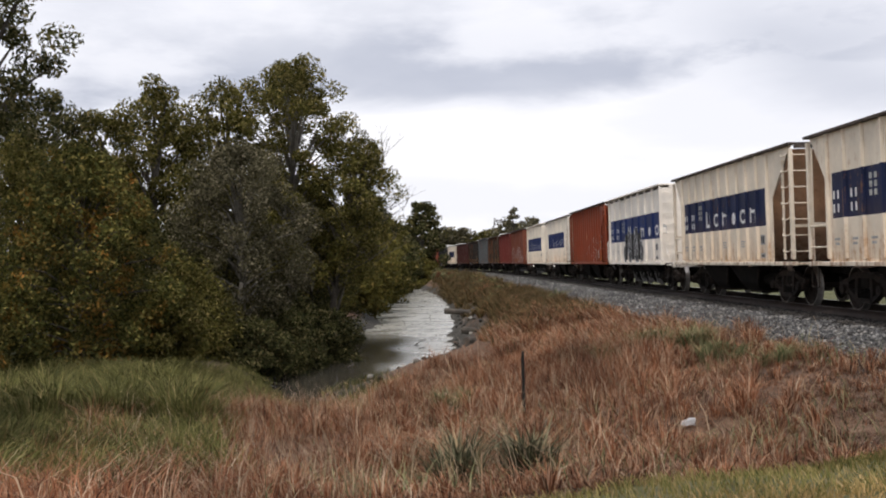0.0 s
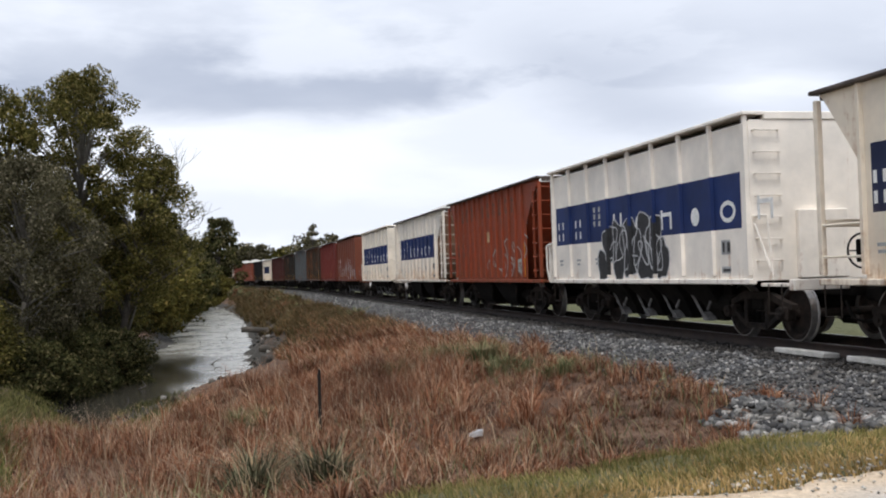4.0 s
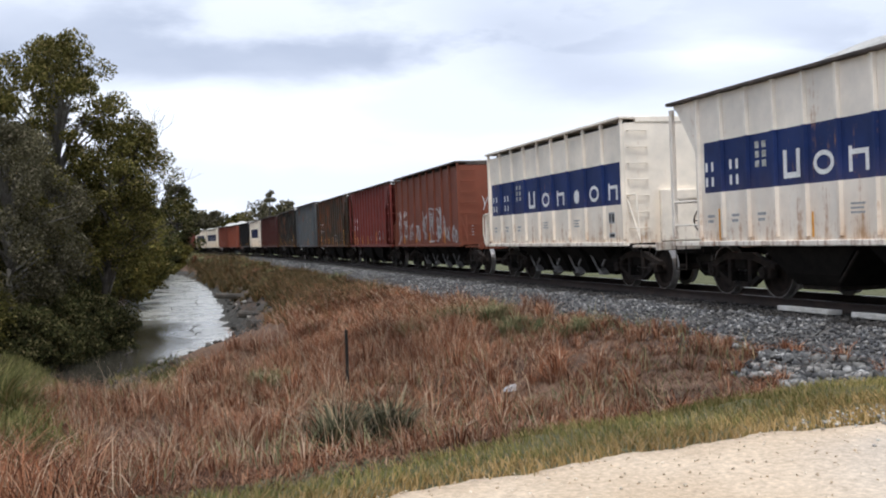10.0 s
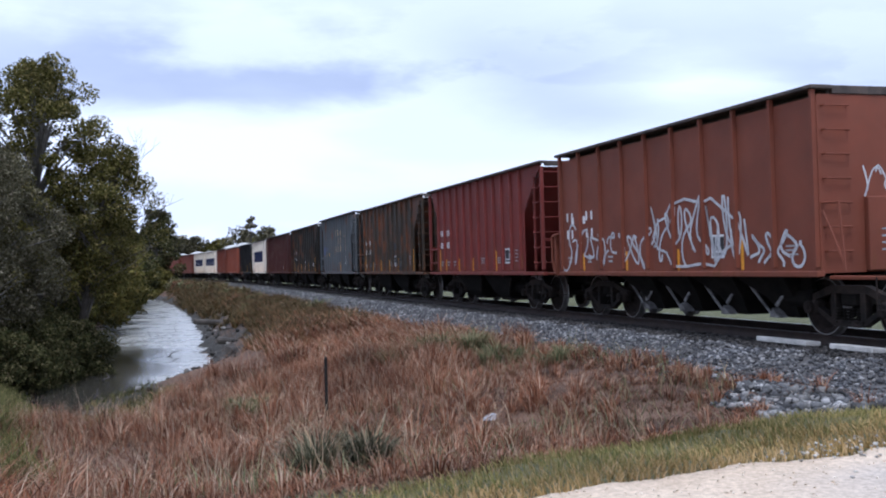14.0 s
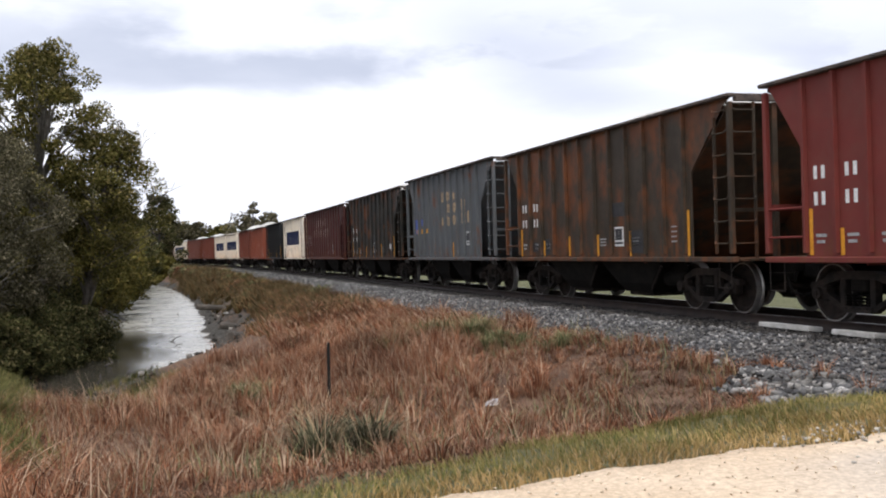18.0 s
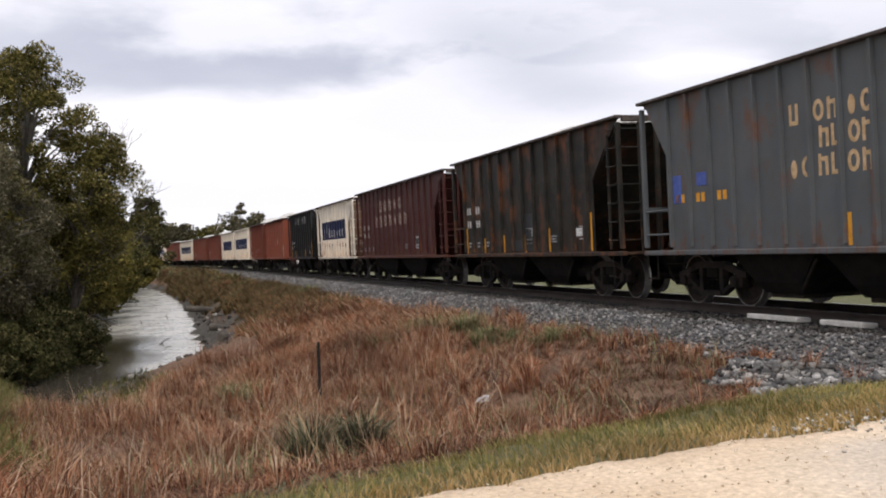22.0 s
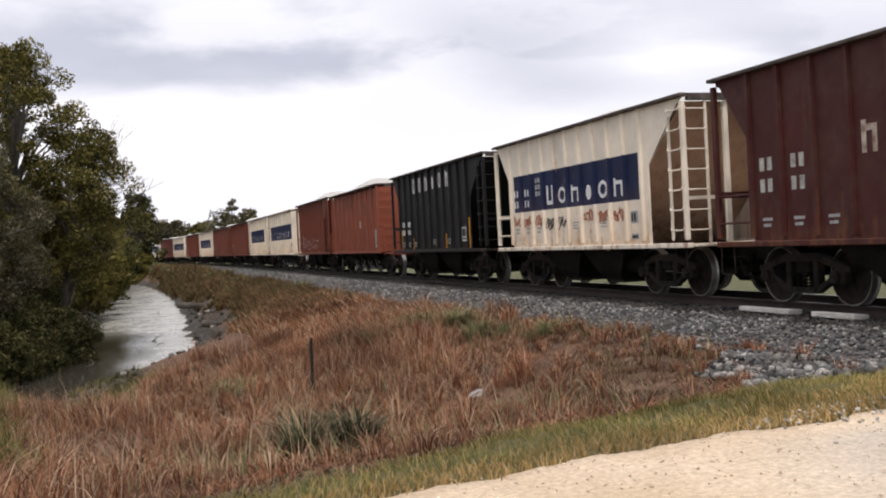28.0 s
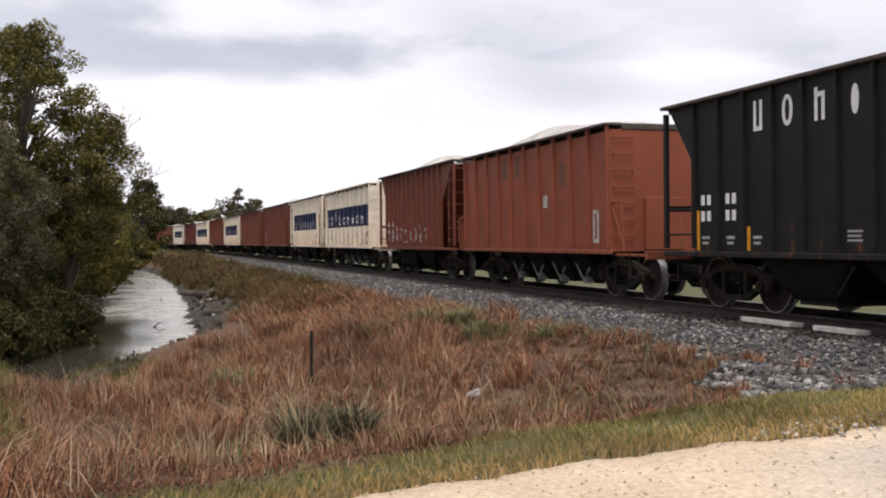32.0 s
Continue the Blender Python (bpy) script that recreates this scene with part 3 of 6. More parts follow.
def track_sd(x, y):
    """Along and to the left of the track's centre line."""
    x, y = np.asarray(x, float), np.asarray(y, float)
    step = 6
    cx, cy, ch, cs = TX[::step], TY[::step], _h[::step], _s[::step]
    s, d = np.empty(x.size), np.empty(x.size)
    fx, fy = x.ravel(), y.ravel()
    for i in range(0, x.size, 20000):
        px, py = fx[i:i + 20000], fy[i:i + 20000]
        k = np.argmin((px[:, None] - cx) ** 2 + (py[:, None] - cy) ** 2, 1)
        dx, dy = px - cx[k], py - cy[k]
        s[i:i + 20000] = cs[k] + dx * np.sin(ch[k]) + dy * np.cos(ch[k])
        d[i:i + 20000] = -dx * np.cos(ch[k]) + dy * np.sin(ch[k])
    return s.reshape(x.shape), d.reshape(x.shape)


def road_ud(x, y):
    """Along the road's edge, and beyond it towards the ditch."""
    return (x + 1.5) * 0.915 + (y - 5.55) * 0.404, -(x + 1.5) * 0.404 + (y - 5.55) * 0.915


def verge_top(u):
    return np.interp(u, [0, 1.4, 2.4, 4.2, 5.8, 7.3, 9], [0.62, 0.8, 1.05, 1.75, 2.15, 1.9, 1.7]) + 0.07 * np.sin(u * 2.9) + 0.05 * np.sin(u * 7.3)


def road_edge(u):
    """How far the limestone reaches beyond the straight line of the road."""
    return np.interp(u, [-1, 0.3, 1.5, 3.0, 4.0, 4.7, 5.6, 6.6], [-0.17, -0.16, -0.13, -0.07, -0.17, -0.32, -0.20, -0.02]) + 0.025 * np.sin(u * 5.3) + 0.02 * np.sin(u * 11.7) + 0.015 * np.sin(u * 27.0)


def wave(x, y, k, seed):
    return np.sin(x * k + seed) * np.cos(y * k * 1.13 + seed * 2.1) + 0.5 * np.sin((x + y) * k * 2.3 + seed * 0.7)


def shore_d(s):
    """How far the water's edge lies from the track's centre line."""
    return np.interp(s, [13, 17, 19, 21.5, 24, 26, 34, 42, 51, 66, 90, 140], [13.5, 12.6, 11.6, 10.4, 9.5, 9.15, 8.85, 8.7, 8.35, 8.2, 7.9, 7.3])


def ground_z(x, y):
    x, y = np.asarray(x, float), np.asarray(y, float)
    s, d = track_sd(x, y)
    u, dr = road_ud(x, y)
    road = np.clip(0.03 + 0.034 * u, -0.12, 0.40)
    bank = road + np.interp(dr, [-50, 0, 1.2, 2.7, 6.2, 12, 20], [0, 0, -0.08, -0.46, -1.10, -1.9, -3.2])
    shore = shore_d(s)
    dw = np.where(d > 6.6, 6.6 + (d - 6.6) * 2.55 / (shore - 6.6), d) + np.where(d > 5, 0.10 * np.sin(s * 0.62) + 0.12 * np.sin(s * 1.33 + 1.0) + 0.12 * np.sin(s * 2.9), 0)
    left = np.interp(dw, [-400, -8, -4.6, -2.3, -1.8, 1.8, 2.3, 4.9, 6.6, 8.0, 9.2, 10.5], [-0.5, -0.5, -0.14, 0.09, 0.13, 0.13, 0.09, -0.14, -0.5, -1.25, -2.3, -2.9])
    near = np.interp(y, [11, 17, 24.8, 28.5], [-1.2, -1.15, -2.15, -2.75])
    valley = near + np.interp(d - 0.4 * np.sin(s * 0.33) - 14.0 + 1.4 * np.clip((y - 38) / 12, 0, 1), [0, 2.6, 47], [0, 1.35, 1.6]) * np.clip((y - 20) / 8, 0, 1)
    k = 0.08
    top = np.maximum(np.maximum(bank, left), valley)
    z = top + k * np.log(np.exp((bank - top) / k) + np.exp((left - top) / k) + np.exp((valley - top) / k))
    flat = (dr < 0.3) | (np.abs(d) < 2.6)
    z = z - 0.30 * np.exp(-((x - 1.95) ** 2 + (y - 15.3) ** 2) / 0.09) + 0.10 * np.exp(-((x - 2.1) ** 2 + (y - 15.7) ** 2) / 0.3)
    lift = np.clip(np.minimum(dr, np.abs(d) - 2.4) / 2.0, 0, 1)
    z = np.where(flat, top, z * lift + top * (1 - lift))
    rough = np.clip((d - 7.2) / 0.8, 0, 1) * np.clip((11 - d) / 1.0, 0, 1) * np.clip((s - 9) / 5, 0, 1) * np.clip((75 - s) / 14, 0, 1)
    z = z + rough * (0.15 * wave(x, y, 2.0, 0.5) + 0.10 * wave(x, y, 4.6, 1.7))
    return z + lift * (0.05 * wave(x, y, 1.3, 1.0) + 0.03 * wave(x, y, 3.7, 2.0))


# ---- ground, road, water, track ----
def graded(lo, hi, fine_lo, fine_hi, step, grow=1.13):
    mid = list(np.arange(fine_lo, fine_hi + step / 2, step))
    out, w = [], step
    p = fine_hi
    while p < hi:
        w *= grow
        p += w
        mid.append(min(p, hi))
    w, p = step, fine_lo
    while p > lo:
        w *= grow
        p -= w
        out.append(max(p, lo))
    return np.array(sorted(set(out + mid)))


def build_ground():
    xs, ys = graded(-2600, 2600, -28, 16, 0.32), graded(-2600, 2600, -4, 62, 0.36, 1.07)
    gx, gy = np.meshgrid(xs, ys)
    gz = ground_z(gx, gy)
    s, d = track_sd(gx, gy)
    u, dr = road_ud(gx, gy)
    gz = gz - 0.07 * np.clip((0.12 - dr) / 0.3, 0, 1)
    gz = np.where(np.abs(d) < 4.4, gz - 0.10, gz)
    nx, ny = len(xs), len(ys)
    idx = np.arange(nx * ny).reshape(ny, nx)
    quads = np.stack([idx[:-1, :-1], idx[:-1, 1:], idx[1:, 1:], idx[1:, :-1]], -1).reshape(-1, 4)
    me = soup("ground", np.stack([gx, gy, gz], -1).reshape(-1, 3), quads, M["earth"])
    me.shade_smooth()
    meadow = np.clip((-d - 5.0) / 2.0, 0, 1) + np.clip((d - 15.5) / 3, 0, 1) + 0.85 * np.clip((1.7 - np.abs(dr - 0.7)) / 0.9, 0, 1) * (d > 4.5)
    mud = np.clip((d - shore_d(s) + 2.0 + 0.35 * np.sin(s * 0.7)) / 0.6, 0, 1) * np.clip((13.5 - d) / 1.0, 0, 1) * np.clip((s - 9) / 5, 0, 1) * np.clip((72 - s) / 14, 0, 1)
    at = me.attributes.new("mud", "FLOAT", "POINT")
    at.data.foreach_set("value", mud.ravel().astype(np.float32))
    at = me.attributes.new("meadow", "FLOAT", "POINT")
    at.data.foreach_set("value", np.clip(meadow, 0, 1).ravel().astype(np.float32))
    tagged(new("ground", me), "brown earth bank sloping to a muddy ditch", "ground", kind="structure")


def build_road():
    us, ws = np.arange(-30, 22.01, 0.08), np.concatenate([[-0.05], np.linspace(0, 2, 12), np.linspace(2.5, 13, 22)])
    gu, gw = np.meshgrid(us, ws)
    edge = road_edge(gu)
    dr = -gw + np.where(gw < 1.0, edge * (1 - gw), 0)
    x, y = -1.5 + gu * 0.915 - dr * 0.404, 5.55 + gu * 0.404 + dr * 0.915
    z = np.clip(0.03 + 0.034 * gu, -0.12, 0.40) + 0.006 * wave(x, y, 1.9, 0.3) + np.where(gw < 0.0, -0.04, 0.012)
    n, k = gu.shape
    idx = np.arange(n * k).reshape(n, k)
    me = soup("road", np.stack([x, y, z], -1).reshape(-1, 3), np.stack([idx[:-1, :-1], idx[1:, :-1], idx[1:, 1:], idx[:-1, 1:]], -1).reshape(-1, 4), M["road"])
    me.shade_smooth()
    at = me.attributes.new("tarred", "FLOAT", "POINT")
    at.data.foreach_set("value", (np.clip((gu + 0.5 * gw - 3.7) / 2.2, 0, 1) * np.clip((gw - 0.2) / 0.5, 0, 1)).ravel().astype(np.float32))
    tagged(new("road", me), "pale crushed limestone road, grey where it is paved", "road", kind="structure")


def build_water():
    s = np.arange(8, 152, 1.5)
    rows = []
    offs = np.arange(7.0, 17.2, 0.6)
    for off in offs:
        rows.append(np.stack([*on_track(s, -off)[:2], np.full_like(s, -2.25)], -1))
    a = np.stack(rows)
    k, n = a.shape[:2]
    idx = np.arange(k * n).reshape(k, n)
    me = soup("pond_water", a.reshape(-1, 3), np.stack([idx[:-1, :-1], idx[:-1, 1:], idx[1:, 1:], idx[1:, :-1]], -1).reshape(-1, 4), M["water"])
    ss, dd = np.meshgrid(s, offs)
    # mask of the water darkened for the trees' reflection, near end only
    at = me.attributes.new("clear", "FLOAT", "POINT")
    at.data.foreach_set("value", (np.clip((dd - 10.8 + 0.5 * np.sin(ss * 0.7)) / 1.0, 0, 1) * np.clip((46 - ss) / 10, 0, 1)).ravel().astype(np.float32))
    tagged(new("pond_water", me), "still pale water with scum in a channel", "water", kind="structure")


def sweep(offs, s, name, mat):
    """A strip along the track with the cross section (offset to the right, height)."""
    rows = []
    for o, z in offs:
        x, y, _ = on_track(s, o)
        rows.append(np.stack([x, y, np.full_like(s, z)], -1))
    a = np.stack(rows)
    k, n = a.shape[:2]
    idx = np.arange(k * n).reshape(k, n)
    return soup(name, a.reshape(-1, 3), np.stack([idx[:-1, :-1], idx[:-1, 1:], idx[1:, 1:], idx[1:, :-1]], -1).reshape(-1, 4), mat)


def build_track():
    s = np.arange(-60, 420, 1.0)
    bed = sweep([(4.9, -0.24), (3.4, -0.03), (2.2, 0.12), (1.0, 0.155), (-1.0, 0.155), (-2.2, 0.12), (-3.4, -0.03), (-4.9, -0.24)], s, "ballast_bed", M["ballast_bed"])
    bed.shade_smooth()
    tagged(new("ballast_bed", bed), "grey crushed stone ballast under the rails", "ballast", kind="structure")
    track = tagged(new("railway_track"), "rusty steel rails on dark timber ties", "railway track", kind="structure")
    for side in (-1, 1):
        c, z = side * 0.755, RAIL_Z
        prof = [(c - 0.07, z - 0.185), (c + 0.07, z - 0.185), (c + 0.07, z - 0.165), (c + 0.012, z - 0.14), (c + 0.012, z - 0.045), (c + 0.036, z - 0.03), (c + 0.036, z - 0.004),
                (c - 0.036, z - 0.004), (c - 0.036, z - 0.03), (c - 0.012, z - 0.045), (c - 0.012, z - 0.14), (c - 0.07, z - 0.165), (c - 0.07, z - 0.185)]
        part("rail", sweep(prof, s, "rail", M["rail"]), None, track)
        part("rail_head", sweep([(c + 0.030, z - 0.0035), (c + 0.022, z), (c - 0.022, z), (c - 0.030, z - 0.0035)], s, "rail_head", M["railhead"]), None, track, "worn bright running surface")
    tie = Geo().box(-1.3, 1.3, -0.115, 0.115, -0.17, 0.0, 0.012).mesh("tie", M["tie"])
    rng = random.Random(4)
    for i in range(290):
        sc = -22 + i * 0.535
        x, y, h = on_track(sc)
        ob = new("tie", tie)
        ob.parent = track
        ob.matrix_basis = pose(x, y, RAIL_Z - 0.18 + rng.uniform(-0.012, 0.006), 0, 0, -math.degrees(h) + rng.uniform(-1, 1)) @ Matrix.Translation((rng.uniform(-0.05, 0.05), 0, 0))


build_ground()
build_road()
build_water()
build_track()


# ---- hopper cars ----
SILL, WHEEL_R = 1.06, 0.485


def wheel_mesh():
    g = Geo()
    for k in (-1, 1):
        n = len(g.v)
        prof = [(0.05, -0.10), (0.10, -0.10), (0.12, -0.05), (0.36, -0.02), (0.41, -0.065), (0.462, -0.067), (0.483, -0.068), (0.485, 0.04), (0.512, 0.055), (0.512, 0.075), (0.42, 0.075), (0.38, 0.02), (0.12, 0.05), (0.05, 0.09)]
        g.lathe([(r, k * (0.755 - y) * 1.0) for r, y in prof], 28)
    g.rod((0, -0.98, 0), (0, 0.98, 0), 0.075, 10)
    for a in range(3):
        c, s_ = math.cos(a * 2.094), math.sin(a * 2.094)
        for k in (-1, 1):
            g.box(0.06 * c - 0.018, 0.06 * c + 0.018, min(k * 0.97, k * 1.0), max(k * 0.97, k * 1.0), 0.06 * s_ - 0.018, 0.06 * s_ + 0.018)
    me = g.mesh("wheelset", M["wheel"])
    me.materials.append(M["tread"])
    for p in me.polygons:
        c = p.center
        r = math.hypot(c.x, c.z)
        if r > 0.455 and abs(abs(c.y) - 0.755) < 0.11:
            p.material_index = 1
    return me


def truck_meshes():
    """A cast side frame with open windows, the coil springs between its columns, and the bolster."""
    frame_ = Geo()

    def bar(x0, z0, x1, z1, w0, w1, y=0.065):
        for k in (-1, 1):
            frame_.prism([(k * x0, z0 - w0), (k * x1, z1 - w1), (k * x1, z1 + w1), (k * x0, z0 + w0)][::k], -y, y)
    bar(0.0, 0.79, 0.42, 0.79, 0.065, 0.065)
    bar(0.42, 0.79, 0.84, 0.66, 0.065, 0.055)
    bar(0.84, 0.66, 1.16, 0.60, 0.055, 0.045)
    bar(0.0, 0.245, 0.34, 0.245, 0.05, 0.05, 0.09)
    bar(0.34, 0.245, 0.78, 0.47, 0.05, 0.045)
    for k in (-1, 1):
        frame_.box(min(k * 0.29, k * 0.41), max(k * 0.29, k * 0.41), -0.075, 0.075, 0.28, 0.74, 0.012)
        frame_.box(k * 0.889 - 0.15, k * 0.889 + 0.15, -0.10, 0.10, 0.36, 0.61, 0.03)
        frame_.rod((k * 0.889, -0.17, 0.485), (k * 0.889, -0.06, 0.485), 0.105, 14)
        frame_.rod((k * 0.889, -0.19, 0.485), (k * 0.889, -0.17, 0.485), 0.045, 8)
    springs = Geo()
    for x in (-0.24, -0.08, 0.08, 0.24):
        for z in np.arange(0.27, 0.52, 0.05):
            springs.rod((x, -0.095, z), (x, 0.095, z), 0.021, 6)
    bolster = Geo().box(-0.2, 0.2, -1.05, 1.05, 0.52, 0.74, 0.03).rod((0, 0, 0.7), (0, 0, 0.86), 0.2, 12)
    return frame_.mesh("side_frame", M["truck"]), springs.mesh("coil_spring", M["under"]), bolster.mesh("bolster", M["under"])


WHEEL, (FRAME, SPRINGS, BOLSTER) = wheel_mesh(), truck_meshes()
load_paint = mottled("aggregate_heap", (0.42, 0.40, 0.36), (0.66, 0.64, 0.60), 2.0, 45.0, 0.95, 0, 0.8, 0.04)
ROLLING = []                                   # (truck part, wheelset, x on its truck)


def glyph(g, x, z, w, h, y, shape):
    """A plain mark as large as a painted letter: a bar, two bars, an arch or a frame."""
    t = min(0.30 * w, 0.24 * h)
    cells = {"bar": [(0, w, 0, h)], "arch": [(0, t, 0, h), (w - t, w, 0, h), (t, w - t, h - t, h)],
             "twin": [(0, t * 1.1, 0, h), (w - t * 1.1, w, 0, 0.82 * h)],
             "ring": [(0, t, 0, h), (w - t, w, 0, h), (t, w - t, h - t, h), (t, w - t, 0, t)], "inset": [(0, w, 0, h)]}[shape]
    y -= 0.004 if shape == "inset" else 0
    for p, q, r, s in cells:
        g.box(x + p, x + q, y - 0.004, y, z + r, z + s)


def block(g, x, z, w, h, y, k):
    """One plain shape of a company's mark: a trough, a round ring, an arch or a filled oval."""
    t = min(0.27 * w, 0.2 * h)
    kind = ("twin", "ring", "arch", "pill", "ring", "arch")[k % 6]
    if kind in ("twin", "arch"):
        g.box(x + 0.06 * w, x + 0.06 * w + t, y - 0.004, y, z, z + h)
        g.box(x + 0.94 * w - t, x + 0.94 * w, y - 0.004, y, z, z + h * (1.0 if kind == "twin" else 0.86))
        foot = z + h * 0.86 - t if kind == "arch" else z
        return g.box(x + 0.06 * w + t, x + 0.94 * w - t, y - 0.004, y, foot, foot + t)
    if kind == "pill":
        return g.prism([(x + w * (0.5 + 0.30 * math.cos(math.pi * i / 8)), z + h * (0.44 + 0.44 * math.sin(math.pi * i / 8))) for i in range(16)], y - 0.004, y)
    rings = []
    for i in range(17):
        a = math.pi * i / 8
        c, s = math.cos(a), math.sin(a)
        p, q = (x + w / 2 + c * w / 2, z + h / 2 + s * h / 2), (x + w / 2 + c * (w / 2 - t), z + h / 2 + s * (h / 2 - t))
        rings.append([(p[0], y, p[1]), (p[0], y - 0.004, p[1]), (q[0], y - 0.004, q[1]), (q[0], y, q[1])])
    return g.loft(rings)


def stroke(pts, width, place):
    """A flat painted stroke along the points (u, v); place lays it on its sheet."""
    g = Geo()
    rings = []
    for i, (u, v) in enumerate(pts):
        p, q = pts[max(0, i - 1)], pts[min(len(pts) - 1, i + 1)]
        d = math.hypot(q[0] - p[0], q[1] - p[1]) or 1
        n, m = -(q[1] - p[1]) / d * width / 2, (q[0] - p[0]) / d * width / 2
        rings.append([place(u + n, v + m, 0), place(u + n, v + m, 0.003), place(u - n, v - m, 0.003), place(u - n, v - m, 0)])
    return g.loft(rings)


def hopper(spec):
    kind, L, top, n_ribs = spec["kind"], spec["length"], spec.get("top", 3.83) + 0.08, spec.get("ribs", 11)
    paint, trim = spec["paint"], spec.get("trim", spec["paint"])
    car = tagged(new("hopper_car"), spec["label"], "hopper car", "freight train")
    half, W, Y = (L - 1.0) / 2, HALF_W, HALF_W - 0.085
    boxy = kind == "box"
    back, front = (-half + spec.get("rear_in", 0.1), half - spec.get("front_in", 1.1)) if boxy else (-half, half)
    deck = min(-half, back - 0.55)              # how far the rear platform of a box-ended car reaches
    zt = top
    lo, lf = spec.get("cut", 1.5), spec.get("cut_rear", 1.05)
    knee = SILL + 0.57 * (zt - SILL)
    for sgn in (-1, 1):
        if boxy:
            poly = [(back, SILL), (front, SILL), (front, zt - 0.15), (back, zt - 0.15)]
        else:
            poly = [(-half + lf, SILL), (half - lo, SILL), (half - lo, knee), (half - 0.30, zt - 0.14), (half - 0.03, zt), (-half + 0.03, zt), (-half + 0.20, zt - 0.14), (-half + lf, knee)]
        g = Geo().prism(poly, sgn * Y - 0.012, sgn * Y + 0.012)
        part("side_sheet", g, paint, car)
        a, b = (back + 0.12, front - 0.06) if boxy else (-half + lf + 0.03, half - lo - 0.25)
        for i in range(n_ribs):
            x = a + (b - a) * i / (n_ribs - 1)
            y0, y1 = (-W, -Y - 0.013) if sgn < 0 else (Y + 0.013, W)
            w = 0.042
            ys = (y0, y1) if sgn < 0 else (y1, y0)
            rings = [[(x - w, ys[1], z), (x - w * 0.78, ys[0], z), (x + w * 0.78, ys[0], z), (x + w, ys[1], z)] for z in (SILL + 0.10, zt - 0.036)]
            part("rib", Geo().loft(rings), paint, car)
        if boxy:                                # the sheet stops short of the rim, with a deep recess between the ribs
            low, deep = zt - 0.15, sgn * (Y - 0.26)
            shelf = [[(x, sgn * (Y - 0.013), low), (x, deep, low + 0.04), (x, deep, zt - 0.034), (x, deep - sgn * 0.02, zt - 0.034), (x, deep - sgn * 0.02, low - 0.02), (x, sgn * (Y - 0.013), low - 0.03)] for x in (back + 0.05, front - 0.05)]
            # the dark rim colour here paints in the shade under the rim
            part("rim_recess", Geo().loft(shelf if sgn > 0 else shelf[::-1]), M["rim"], car, "recess under the rim, its shade put into a dark colour")
        g = Geo().box(back, front, min(sgn * (Y - 0.06), sgn * (W + 0.004)), max(sgn * (Y - 0.06), sgn * (W + 0.004)), SILL - 0.06, SILL + 0.035, 0.012)
        part("side_sill", g, trim, car)
        lip = Y - (0.29 if boxy else 0.05)
        g = Geo().box(back - 0.03, front + 0.03, min(sgn * lip, sgn * (W + 0.05)), max(sgn * lip, sgn * (W + 0.05)), zt - 0.035, zt + 0.03, 0.012)
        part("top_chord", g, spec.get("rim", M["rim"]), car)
    for x in (back + 0.04, front - 0.04):
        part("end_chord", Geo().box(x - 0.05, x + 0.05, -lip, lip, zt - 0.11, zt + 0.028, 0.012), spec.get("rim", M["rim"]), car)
    if boxy:
        for x in (back + 0.03, front - 0.03):
            part("end_wall", Geo().box(x - 0.014, x + 0.014, -Y + 0.014, Y - 0.014, SILL, zt - 0.115), paint, car)
        for i in range(7):
            z = SILL + 0.35 + (zt - 0.65 - SILL) * i / 6
            part("grab_iron", Geo().pipe([(front - 0.02, -Y + 0.08, z), (front + 0.07, -Y + 0.08, z), (front + 0.07, -Y + 0.55, z), (front - 0.02, -Y + 0.55, z)], 0.015, 5), trim, car)
        part("platform", Geo().box(deck, back - 0.016, -1.35, 1.35, SILL - 0.06, SILL + 0.0, 0.01), trim, car)
        part("end_sill", Geo().box(half - 0.16, half, -1.35, 1.35, SILL - 0.16, SILL + 0.02, 0.012), trim, car)
        side_step = Geo().box(front + 0.016, half - 0.16, -1.35, -1.22, SILL - 0.10, SILL - 0.04, 0.01).box(front + 0.016, half - 0.16, 1.22, 1.35, SILL - 0.10, SILL - 0.04, 0.01)
        part("side_step", side_step, trim, car)
        box_ = Geo().box(front - 0.014, front + 0.10, -0.62, 0.35, SILL + 0.02, SILL + 1.22, 0.015)
        part("end_cover", box_, trim, car)
        stay = Geo().pipe([(front, -Y + 0.03, SILL + 1.12), (front + 0.30, -Y + 0.12, SILL + 1.12), (front + 0.42, -Y + 0.12, SILL + 0.02)], 0.018)
        stay.pipe([(front + 0.02, -Y + 0.04, SILL + 1.0), (front + 0.42, -Y + 0.12, SILL + 0.1)], 0.016)
        part("end_stay", stay, trim, car)
        for y in (-1.40, -0.86):
            part("end_post", Geo().box(deck + 0.02, deck + 0.14, y - 0.06, y + 0.06, SILL - 0.06, SILL + 1.02, 0.012), trim, car)
        rail = Geo()
        rail.pipe([(deck + 0.06, -1.46, SILL - 0.02), (deck + 0.0, -1.50, SILL + 0.35), (deck + 0.0, -1.50, SILL + 0.95), (back, -1.42, SILL + 1.05)], 0.024)
        rail.pipe([(deck + 0.06, 1.35, SILL + 1.0), (deck + 0.06, -1.42, SILL + 1.0), (back, -1.42, SILL + 1.0)], 0.026)
        rail.pipe([(deck + 0.06, 1.35, SILL - 0.06), (deck + 0.06, 1.35, SILL + 1.0), (back, 1.35, SILL + 1.0)], 0.024)
        part("handrail", rail, trim, car)
    else:
        for end in (-1, 1):
            reach = (lo if end > 0 else lf) - 0.16
            run = reach / (zt - 0.12 - knee)
